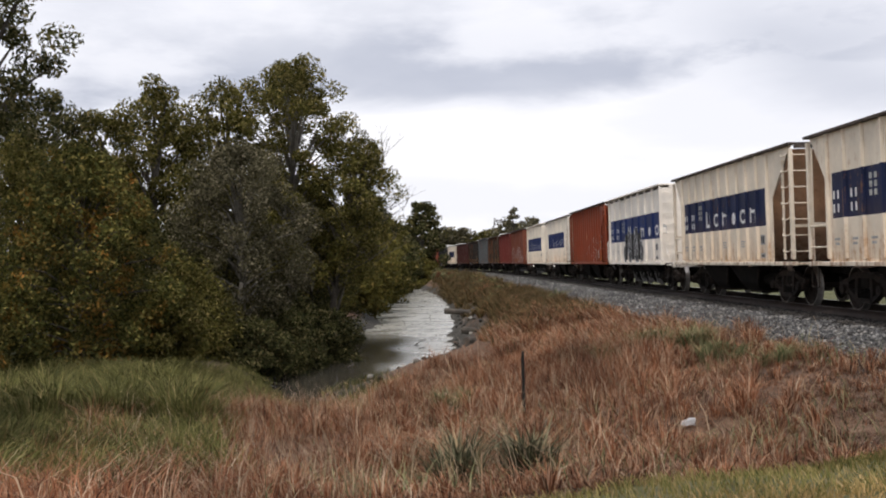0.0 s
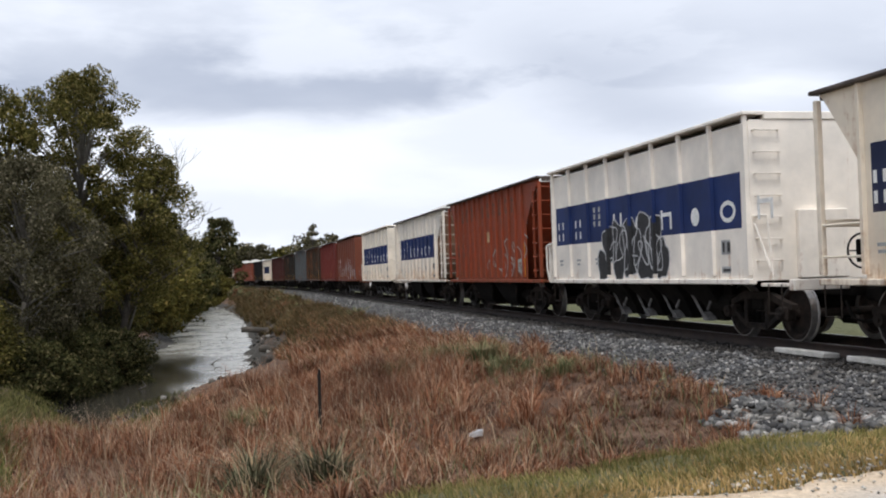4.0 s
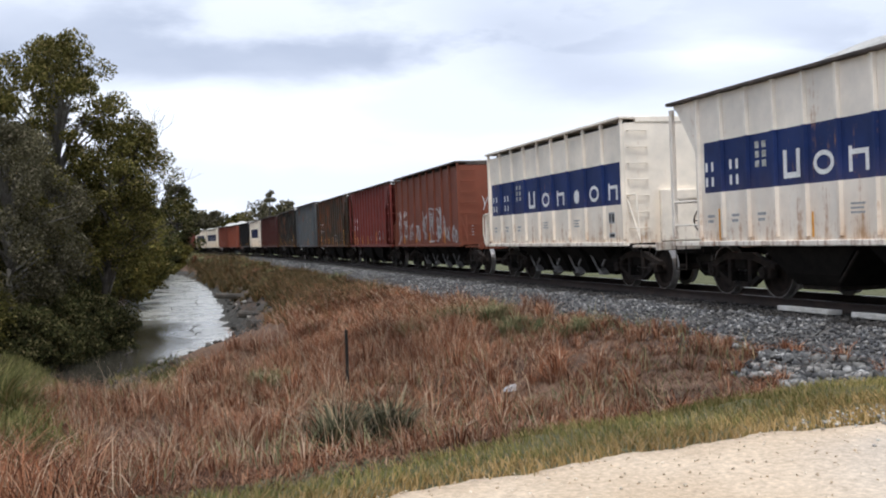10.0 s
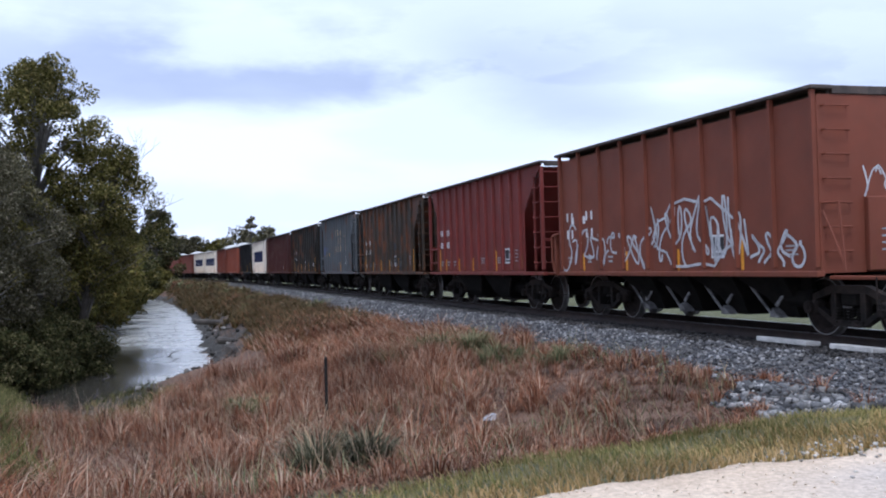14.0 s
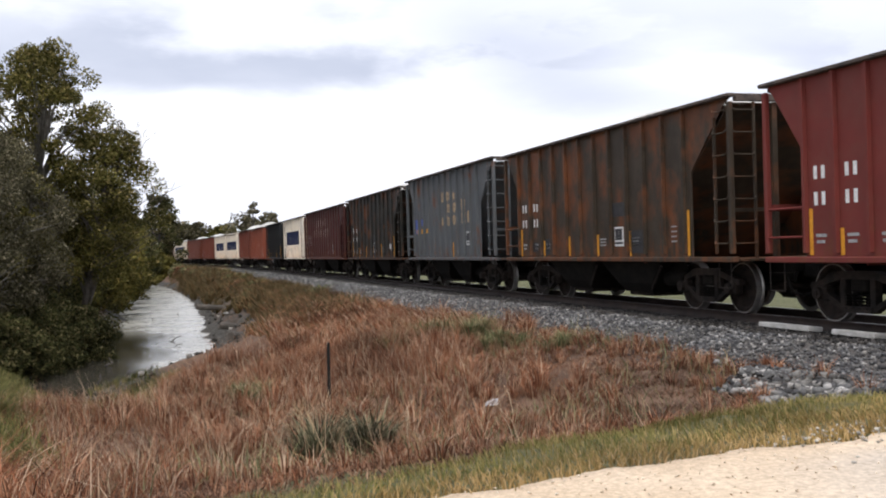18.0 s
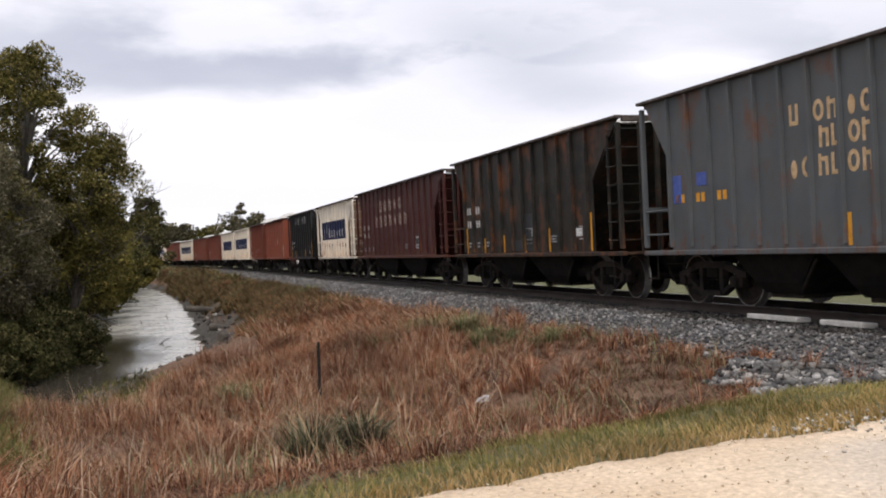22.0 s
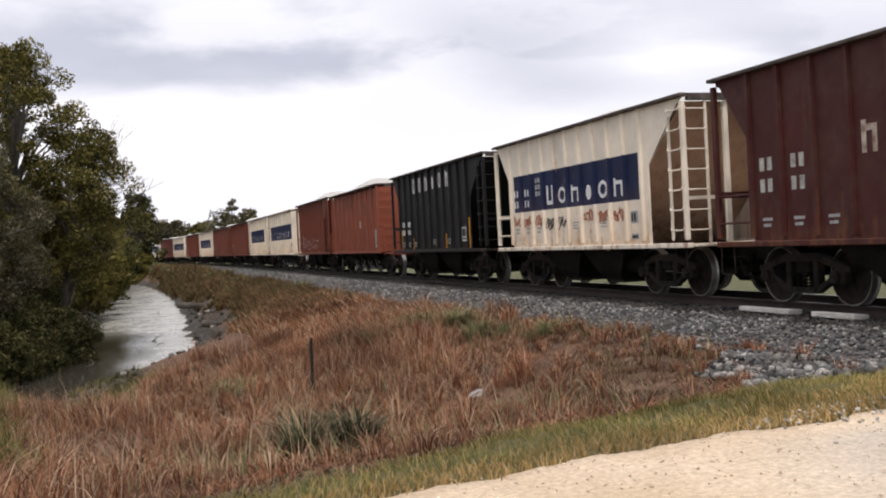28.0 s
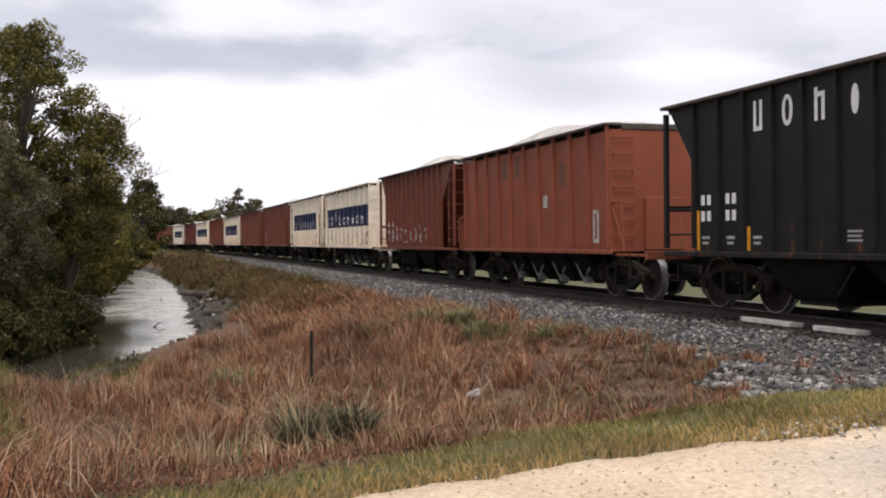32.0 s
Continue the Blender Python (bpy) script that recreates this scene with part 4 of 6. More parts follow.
            x1, x0 = end * (half - 0.14), end * (half - 0.14 - run * (zt - SILL))
            th = 0.03 * end
            poly = [(x1, zt - 0.12), (x0, SILL - 0.1), (x0 - th, SILL - 0.1), (x1 - th, zt - 0.12)]
            if end < 0:
                poly.reverse()
            part("slope_sheet", Geo().prism(poly, -Y + 0.02, Y - 0.02), spec.get("inner", paint), car, "stained sloping end sheet")
            for sgn in (-1, 1):
                x = end * (half - 0.06)
                part("corner_post", Geo().box(x - 0.05, x + 0.05, min(sgn * (W - 0.09), sgn * W), max(sgn * (W - 0.09), sgn * W), SILL + 0.09, zt - 0.12, 0.01), trim, car)
            g = Geo()
            for y in (-0.55, 0.55):
                g.box(*sorted((end * (half - 0.14), end * (half - 0.06))), y - 0.05, y + 0.05, SILL, zt - 0.12)
            g.box(*sorted((end * (half - 0.12), end * (half - 0.08))), -W + 0.1, W - 0.1, SILL + 0.86, SILL + 0.93)
            part("end_brace", g, trim, car)
            part("platform", Geo().box(*sorted((end * half, end * (half - 1.3))), -1.38, 1.38, SILL - 0.05, SILL + 0.0, 0.01), trim, car)
            y_out = -W + 0.03
            if end < 0:
                for z in (SILL + 0.36, SILL + 0.84):
                    part("side_rail", Geo().rod((end * (half - 0.05), y_out, z), (end * (half - lf - 0.02), -Y - 0.02, z), 0.02, 6), trim, car)
                part("end_rail", Geo().pipe([(end * (half + 0.02), y_out + 0.02, SILL + 0.84), (end * (half + 0.02), -y_out, SILL + 0.84)], 0.02, 6), trim, car)
                continue
            side = part("ladder", Geo().box(half - 0.58, half - 0.54, y_out - 0.03, y_out + 0.02, SILL + 0.09, zt - 0.35), trim, car)
            face = part("ladder", Geo().box(half - 0.06, half - 0.02, y_out + 0.48, y_out + 0.53, SILL + 0.0, zt - 0.12), trim, car)
            for i in range(7):
                z = SILL + 0.28 + (zt - 0.55 - SILL) * i / 6
                part("rung", Geo().pipe([(half - 0.08, y_out - 0.04, z + 0.05), (half - 0.13, y_out - 0.06, z), (half - 0.51, y_out - 0.06, z), (half - 0.56, y_out - 0.04, z + 0.05)], 0.016, 5), trim, side)
                part("rung", Geo().pipe([(half - 0.02, y_out + 0.03, z + 0.05), (half + 0.0, y_out + 0.08, z), (half + 0.0, y_out + 0.46, z), (half - 0.02, y_out + 0.51, z + 0.05)], 0.016, 5), trim, face)
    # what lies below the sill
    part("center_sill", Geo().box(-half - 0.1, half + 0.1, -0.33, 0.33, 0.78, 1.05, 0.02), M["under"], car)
    tc = half - 1.72
    inner = tc - 1.25
    if boxy:
        for i in range(4):
            c, w = -inner + 2 * inner * (i + 0.5) / 4, inner / 4
            sect = [(c - w, c + w, Y - 0.05, SILL), (c - 0.1 * w, c + 0.9 * w, 1.1, 0.62), (c + 0.15 * w, c + 0.75 * w, 0.9, 0.27)]
            rings = [[(p, -q, z), (r, -q, z), (r, q, z), (p, q, z)] for p, r, q, z in sect]
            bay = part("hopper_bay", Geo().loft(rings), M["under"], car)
            chute = Geo().prism([(c - 0.96 * w, 0.95), (c - 0.86 * w, 0.95), (c + 0.20 * w, 0.29), (c + 0.10 * w, 0.29)], -1.13, -1.10)
            chute.prism([(c + 0.96 * w, 0.95), (c + 0.30 * w, 0.45), (c + 0.24 * w, 0.50), (c + 0.88 * w, 0.95)], -1.13, -1.10)
            chute.prism([(c + 0.04 * w, 0.27), (c + 0.42 * w, 0.27), (c + 0.14 * w, 0.44)], -1.14, -0.95)
            part("chute_edge", chute, M["chute"], bay, "dusty grey chute edge")
    else:
        for i, c in enumerate((-inner * 0.52, inner * 0.52)):
            w = inner * 0.5
            sect = [(c - w, c + w, Y - 0.05, SILL), (c - 0.62 * w, c + 0.46 * w, 1.2, 0.50), (c - 0.55 * w, c + 0.30 * w, 1.05, 0.30)]
            rings = [[(p, -q, z), (r, -q, z), (r, q, z), (p, q, z)] for p, r, q, z in sect]
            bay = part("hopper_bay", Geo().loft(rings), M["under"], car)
            gate = Geo().box(c - 0.5 * w, c + 0.26 * w, -1.0, 1.0, 0.22, 0.30, 0.01)
            gate.rod((c + 0.46 * w, -1.2, 0.40), (c + 0.96 * w, -1.38, 0.90), 0.03, 6)
            part("gate", gate, M["truck"], bay)
    for end in (-1, 1):
        g = Geo().box(*sorted((end * (half + 0.06), end * (half + 0.52))), -0.11, 0.11, 0.70, 0.92, 0.03)
        g.box(*sorted((end * (half + 0.36), end * (half + 0.54))), -0.16, 0.14, 0.66, 0.96, 0.04)
        part("coupler", g, M["under"], car)
        g = Geo().pipe([(end * (half + 0.05), -0.45, 0.70), (end * (half + 0.22), -0.45, 0.42), (end * (half + 0.45), -0.40, 0.38)], 0.03, 6)
        part("brake_hose", g, M["under"], car)
        g = Geo().pipe([(end * (half - 0.10), -W + 0.03, SILL - 0.05), (end * (half - 0.10), -W + 0.03, 0.52), (end * (half - 0.50), -W + 0.03, 0.52), (end * (half - 0.50), -W + 0.03, SILL - 0.05)], 0.012, 5)
        part("stirrup_step", g, M["truck"], car)
        truck = part("truck", Geo().box(-0.3, 0.3, -0.3, 0.3, 0.74, 0.80, 0.01), M["under"], car)
        truck.matrix_basis = pose(end * tc, 0, 0)
        for y in (-1.0, 1.0):
            o = part("side_frame", FRAME, None, truck)
            o.matrix_basis = pose(0, y, 0)
            o = tagged(part("coil_spring", SPRINGS, None, truck), kind="stuff")
            o.matrix_basis = pose(0, y, 0)
        part("bolster", BOLSTER, None, truck)
        for x in (-0.889, 0.889):
            o = part("wheelset", WHEEL, None, truck)
            o.matrix_basis = pose(x, 0, WHEEL_R)
            ROLLING.append((o, x))
    tank = Geo().rod((half - 3.4, -0.95, 0.62), (half - 2.6, -0.95, 0.62), 0.16, 12)
    tank.box(half - 3.3, half - 2.7, -1.0, -0.9, 0.75, SILL)
    part("air_reservoir", tank, M["under"], car)
    if spec.get("wheel_end"):
        e = spec["wheel_end"]
        zc = SILL + spec.get("wheel_z", 0.75)
        g = Geo()
        hub = front + 0.13 if e > 0 and boxy else half + 0.02
        rim = [(e * hub, -0.75 + 0.27 * math.cos(a * math.pi / 8), zc + 0.27 * math.sin(a * math.pi / 8)) for a in range(17)]
        g.pipe(rim, 0.018, 5)
        for a in range(4):
            g.rod((e * hub, -0.75, zc), rim[a * 4], 0.012, 5)
        g.box(*sorted((e * (hub - 0.10), e * (hub - 0.02))), -0.9, -0.6, zc - 0.18, zc + 0.18, 0.02)
        part("brake_wheel", g, spec.get("wheel_mat", trim), car)
    # the load
    rng = random.Random(int(L * 100) + n_ribs)
    nx, ny = 34, 9
    v, f = [], []
    humps = [(rng.uniform(-0.55, 0.55) * half, rng.uniform(0.25, 0.5) * half, rng.uniform(0.3, 0.6)) for _ in range(3)]
    for i in range(nx):
        for j in range(ny):
            x = back + 0.1 + (front - 0.1 - back - 0.1) * i / (nx - 1)
            wall = Y - (0.32 if boxy else 0.06)
            y = -wall + 2 * wall * j / (ny - 1)
            e = (1 - (y / Y) ** 2) * min(1, min(x - back, front - x) / 1.4)
            z = zt - 0.14 + 1.05 * spec.get("heap", 0.33) * e * (0.45 + sum(h * math.exp(-((x - c) / w) ** 2) for c, w, h in humps)) + 0.05 * noise.noise((x * 1.3, y * 1.3, L))
            v.append((x, y, z))
    for i in range(nx - 1):
        for j in range(ny - 1):
            f.append((i * ny + j, (i + 1) * ny + j, (i + 1) * ny + j + 1, i * ny + j + 1))
    g = Geo()
    g.v, g.f = v, f
    part("stone_load", g, load_paint, car, "pale crushed stone heaped over the rim", True)
    # painted marks on the sheet that faces the road
    a, b = (back + 0.12, front - 0.06) if boxy else (-half + lf + 0.03, half - lo - 0.25)
    pitch = (b - a) / (n_ribs - 1)
    for name, mat, shape, rows in spec.get("marks", ()):
        tiny = name == "data_print"
        g = Geo()
        for k, (panel, dx, w, z, h) in enumerate(rows):
            if shape == "wordmark":
                block(g, a + (panel + dx) * pitch, SILL + z, w, h, -Y - 0.0125, k)
            else:
                glyph(g, a + (panel + dx) * pitch, SILL + z, w, h, -Y - 0.0125, shape)
            if not tiny:
                part(name, g, mat, car)
                g = Geo()
        if tiny:
            tagged(part(name, g, mat, car), kind="stuff")
    for k, (name, mat, strokes, width) in enumerate(spec.get("scrawl", ())):
        for j, pts in enumerate(strokes):
            deep = 0.0165 + 0.006 * k + 0.0002 * j
            part(name, stroke(pts, width, lambda u, v, lift: (u, -Y - deep - lift, SILL + v)), mat, car)
    for k, (name, mat, blobs) in enumerate(spec.get("fills", ())):
        for j, blob in enumerate(blobs):
            deep = 0.0128 + 0.0004 * j
            part(name, Geo().prism([(u, SILL + v) for u, v in blob], -Y - deep - 0.003, -Y - deep), mat, car)
        lo_x, hi_x = min(u for b_ in blobs for u, v in b_), max(u for b_ in blobs for u, v in b_)
        for i in range(n_ribs):
            x = a + pitch * i
            if lo_x + 0.2 < x < hi_x - 0.1:
                coat = [[(x - 0.046, -Y - 0.016, z), (x - 0.037, -W - 0.004, z), (x + 0.037, -W - 0.004, z), (x + 0.046, -Y - 0.016, z)] for z in (SILL + 0.14, SILL + 1.22)]
                part(name, Geo().loft(coat), mat, car)
    for name, mat, strokes, width in spec.get("end_scrawl", ()):
        for pts in strokes:
            part(name, stroke(pts, width, lambda u, v, lift: (front - 0.014 + lift, u, SILL + v)), mat, car)
    return car


def scribble(seed, x0, z0, w, h, loops):
    """Loose looping spray strokes that spell nothing."""
    rng = random.Random(seed)
    out = []
    for i in range(loops):
        cx, cz = x0 + w * (i + 0.5) / loops, z0 + h * 0.5
        f, p1, p2, kind = rng.uniform(1.2, 2.6), rng.uniform(0, 6), rng.uniform(0, 6), rng.randrange(3)
        rx, rz, n = w / loops * rng.uniform(0.55, 0.95), h * rng.uniform(0.36, 0.5), 22
        for k in range(1):
            line = []
            for j in range(n):
                t = j / (n - 1)
                u = cx + rx * (t - 0.5) * (1.5 if kind else 0.7) + rx * 0.4 * math.sin(p1 + 6.28 * f * t)
                v = cz + rz * math.sin(p2 + 6.28 * f * (0.8 if kind == 2 else 0.5) * t) * (0.7 + 0.3 * math.sin(p1 * 3 + 9 * t))
                line.append((u, v))
            out.append(line)
    return out


CREAM, WHITE = (0.80, 0.735, 0.62), (0.87, 0.84, 0.78)
NAVY, BLUE = (0.010, 0.017, 0.055), (0.013, 0.028, 0.105)
RUST = (0.155, 0.050, 0.016)


def word(first, n, z, h, w, dx=0.2):
    """n plain letter-sized shapes, one to a panel, the first a little taller."""
    return [(first + i, dx, w, z, h * (1.22 if i == 0 else 1.0)) for i in range(n)]


def pairs(z, panels=(0, 1), w=0.075, h=0.18, gap=0.29):
    """Two rows of two bars on each panel, where the car's number stands."""
    return [(p, dx, w, z + r * gap, h) for p in panels for dx in (0.25, 0.5) for r in (0, 1)]


def squares(panel, z, w=0.12):
    return [(panel, dx, w, z + r * (w + 0.05), w) for dx in (0.25, 0.5) for r in (0, 1, 2)]


def small_print(n, z=0.32):
    rows = []
    for p in (0, 1, 2):
        rows += [(p, 0.28, 0.26, z + 0.17, 0.05), (p, 0.30, 0.2, z + 0.07, 0.05)]
    for p in (n - 6, n - 4):
        rows += [(p, 0.25, 0.34, z + 0.26, 0.03), (p, 0.25, 0.30, z + 0.19, 0.03), (p, 0.25, 0.33, z + 0.12, 0.03)]
    return rows


def service_bars(at=((0, 0.75), (1, 0.42), (3, 0.42), (5, 0.42), (8, 0.6))):
    return ("yellow_bar", M["yellow_mark"], "bar", [(i, 0.072, 0.085, 0.06, h) for i, h in at])


def test_panel(p, z=0.28):
    return [("test_panel", M["white_mark"], "bar", [(p, 0.2, 0.44, z, 0.44)]), ("test_square", M["black_mark"], "inset", [(p, 0.24, 0.17, z + 0.14, 0.26), (p, 0.46, 0.15, z + 0.14, 0.26), (p, 0.24, 0.36, z + 0.05, 0.05)])]


def banded(name, base, L, boxy, rust, navy=NAVY, z0=0.97, z1=1.95, n=11, top=3.85, word_at=3, **more):
    half = (L - 1.0) / 2
    back, front = -half + more.get("rear_in", 0.1), half - more.get("front_in", 1.1)
    x0, x1 = (back + 0.27, front - more.get("band_in", 0.32)) if boxy else (-half + 1.25, half - 1.80)
    p = car_paint(name, base, rust, navy, (x0, x1, SILL + z0, SILL + z1), dirt=0.06, rust_col=(0.42, 0.21, 0.08), peach=more.pop("peach", 0.45))
    t = car_paint(name + "_trim", base, rust * 0.8, dirt=0.15, rust_col=(0.27, 0.12, 0.05))
    pw = (front - back - 0.18) / (n - 1) if boxy else ((half - 1.75) - (-half + 1.08)) / (n - 1)
    lw = min(0.62 * pw, 0.56)
    # slope-ended cars get the dark rim: the shadow line painted under the edge
    spec = dict(kind="box" if boxy else "slope", length=L, ribs=n, top=top, paint=p, trim=t, rim=t if boxy else M["rim"], inner=M["inner"],
                marks=[("wordmark_shape", M["white_mark"], "wordmark", word(word_at, 6, z0 + 0.12, 0.40, lw)), ("number_bar", M["white_mark"], "bar", pairs(z0 + 0.12)),
                       ("emblem_square", M["dim_mark"], "bar", squares(2, z0 + 0.38)), ("data_print", M["grey_mark"], "bar", small_print(n)),
                       ("service_plate", M["grey_mark"], "bar", [(n - 2, 0.2, 0.32, 0.48, 0.26), (n - 2, 0.2, 0.32, 0.14, 0.12)]), ("plate_print", M["black_mark"], "inset", [(n - 2, 0.24, 0.07, 0.52, 0.18), (n - 2, 0.38, 0.10, 0.52, 0.18), (n - 2, 0.25, 0.25, 0.17, 0.05)])])
    spec.update(more)
    spec["marks"] = spec["marks"] + spec.get("extra", [])
    return spec


def plain(name, base, L, rust=0.3, boxy=False, n=11, top=3.9, patch=None, amount=0.0, marks=None, dirt=0.3, **more):
    p = car_paint(name, base, rust, patch=patch, patch_amount=amount, dirt=dirt)
    spec = dict(kind="box" if boxy else "slope", length=L, ribs=n, top=top, paint=p, trim=p, inner=p, marks=marks if marks is not None else [
        ("number_bar", M["white_mark"], "bar", pairs(0.55)), ("data_print", M["grey_mark"], "bar", small_print(n, 0.2))])
    spec.update(more)
    return spec


M["weed"] = island_tints("olive_weed", [(0.0, (0.05, 0.042, 0.022)), (0.5, (0.105, 0.085, 0.038)), (0.8, (0.17, 0.125, 0.058)), (1.0, (0.28, 0.15, 0.075))])
M["dim_mark"] = mottled("faded_marking", (0.22, 0.22, 0.20), (0.55, 0.55, 0.5), 7.0, 70.0, 0.6)
M["inner"] = car_paint("stained_slope", (0.52, 0.35, 0.25), 0.55, rust_col=(0.24, 0.10, 0.055), dirt=0.3)
M["red_mark"] = mottled("red_marking", (0.36, 0.11, 0.05), (0.45, 0.16, 0.08), 9.0, 70.0, 0.6)
M["cream_mark"] = mottled("worn_cream_marking", (0.20, 0.12, 0.09), (0.50, 0.44, 0.36), 6.0, 60.0, 0.7)
M["ghost_mark"] = mottled("ghost_marking", (0.085, 0.05, 0.032), (0.15, 0.06, 0.03), 4.0, 50.0, 0.8)


def plains(m):
    return [("data_print", M["grey_mark"], "bar", small_print(12, 0.18) + [(10, 0.3, 0.22, 0.34 + 0.10 * k, 0.028) for k in range(4)]), ("number_bar", M["white_mark"], "bar", pairs(0.86, (0, 1), 0.085, 0.21, 0.42))] + m


def bubble(cx, cz, rx, rz, seed, k=26):
    """The swollen outline of one bubble-shaped mark."""
    rng = random.Random(seed)
    p, q = rng.uniform(0, 6), rng.uniform(0, 6)
    out = []
    for i in range(k):
        a = 2 * math.pi * i / k
        r = 1 + 0.13 * math.sin(3 * a + p) + 0.09 * math.sin(5 * a + q)
        c, d = math.cos(a), math.sin(a)
        out.append((cx + rx * r * math.copysign(abs(c) ** 0.7, c), cz + rz * r * math.copysign(abs(d) ** 0.7, d)))
    return out


BUBBLES = [bubble(-2.15, 0.36, 0.36, 0.36, 1), bubble(-1.72, 0.86, 0.42, 0.42, 2), bubble(-1.15, 0.68, 0.42, 0.66, 3), bubble(-0.5, 0.74, 0.46, 0.64, 4), bubble(0.15, 0.70, 0.44, 0.72, 5), bubble(0.72, 0.80, 0.38, 0.58, 6), bubble(1.08, 0.46, 0.28, 0.42, 7)]
CUTS = [[(u, v) for u, v in b + b[:1]] for b in BUBBLES] + scribble(91, -1.9, 0.2, 2.9, 1.0, 5)


def tags(panels, a, pitch, z, seed):
    """A small scrawl of three loops on each panel."""
    return [line for i in panels for line in scribble(seed + i, a + pitch * (i + 0.16), z, pitch * 0.62, 0.36, 3)]


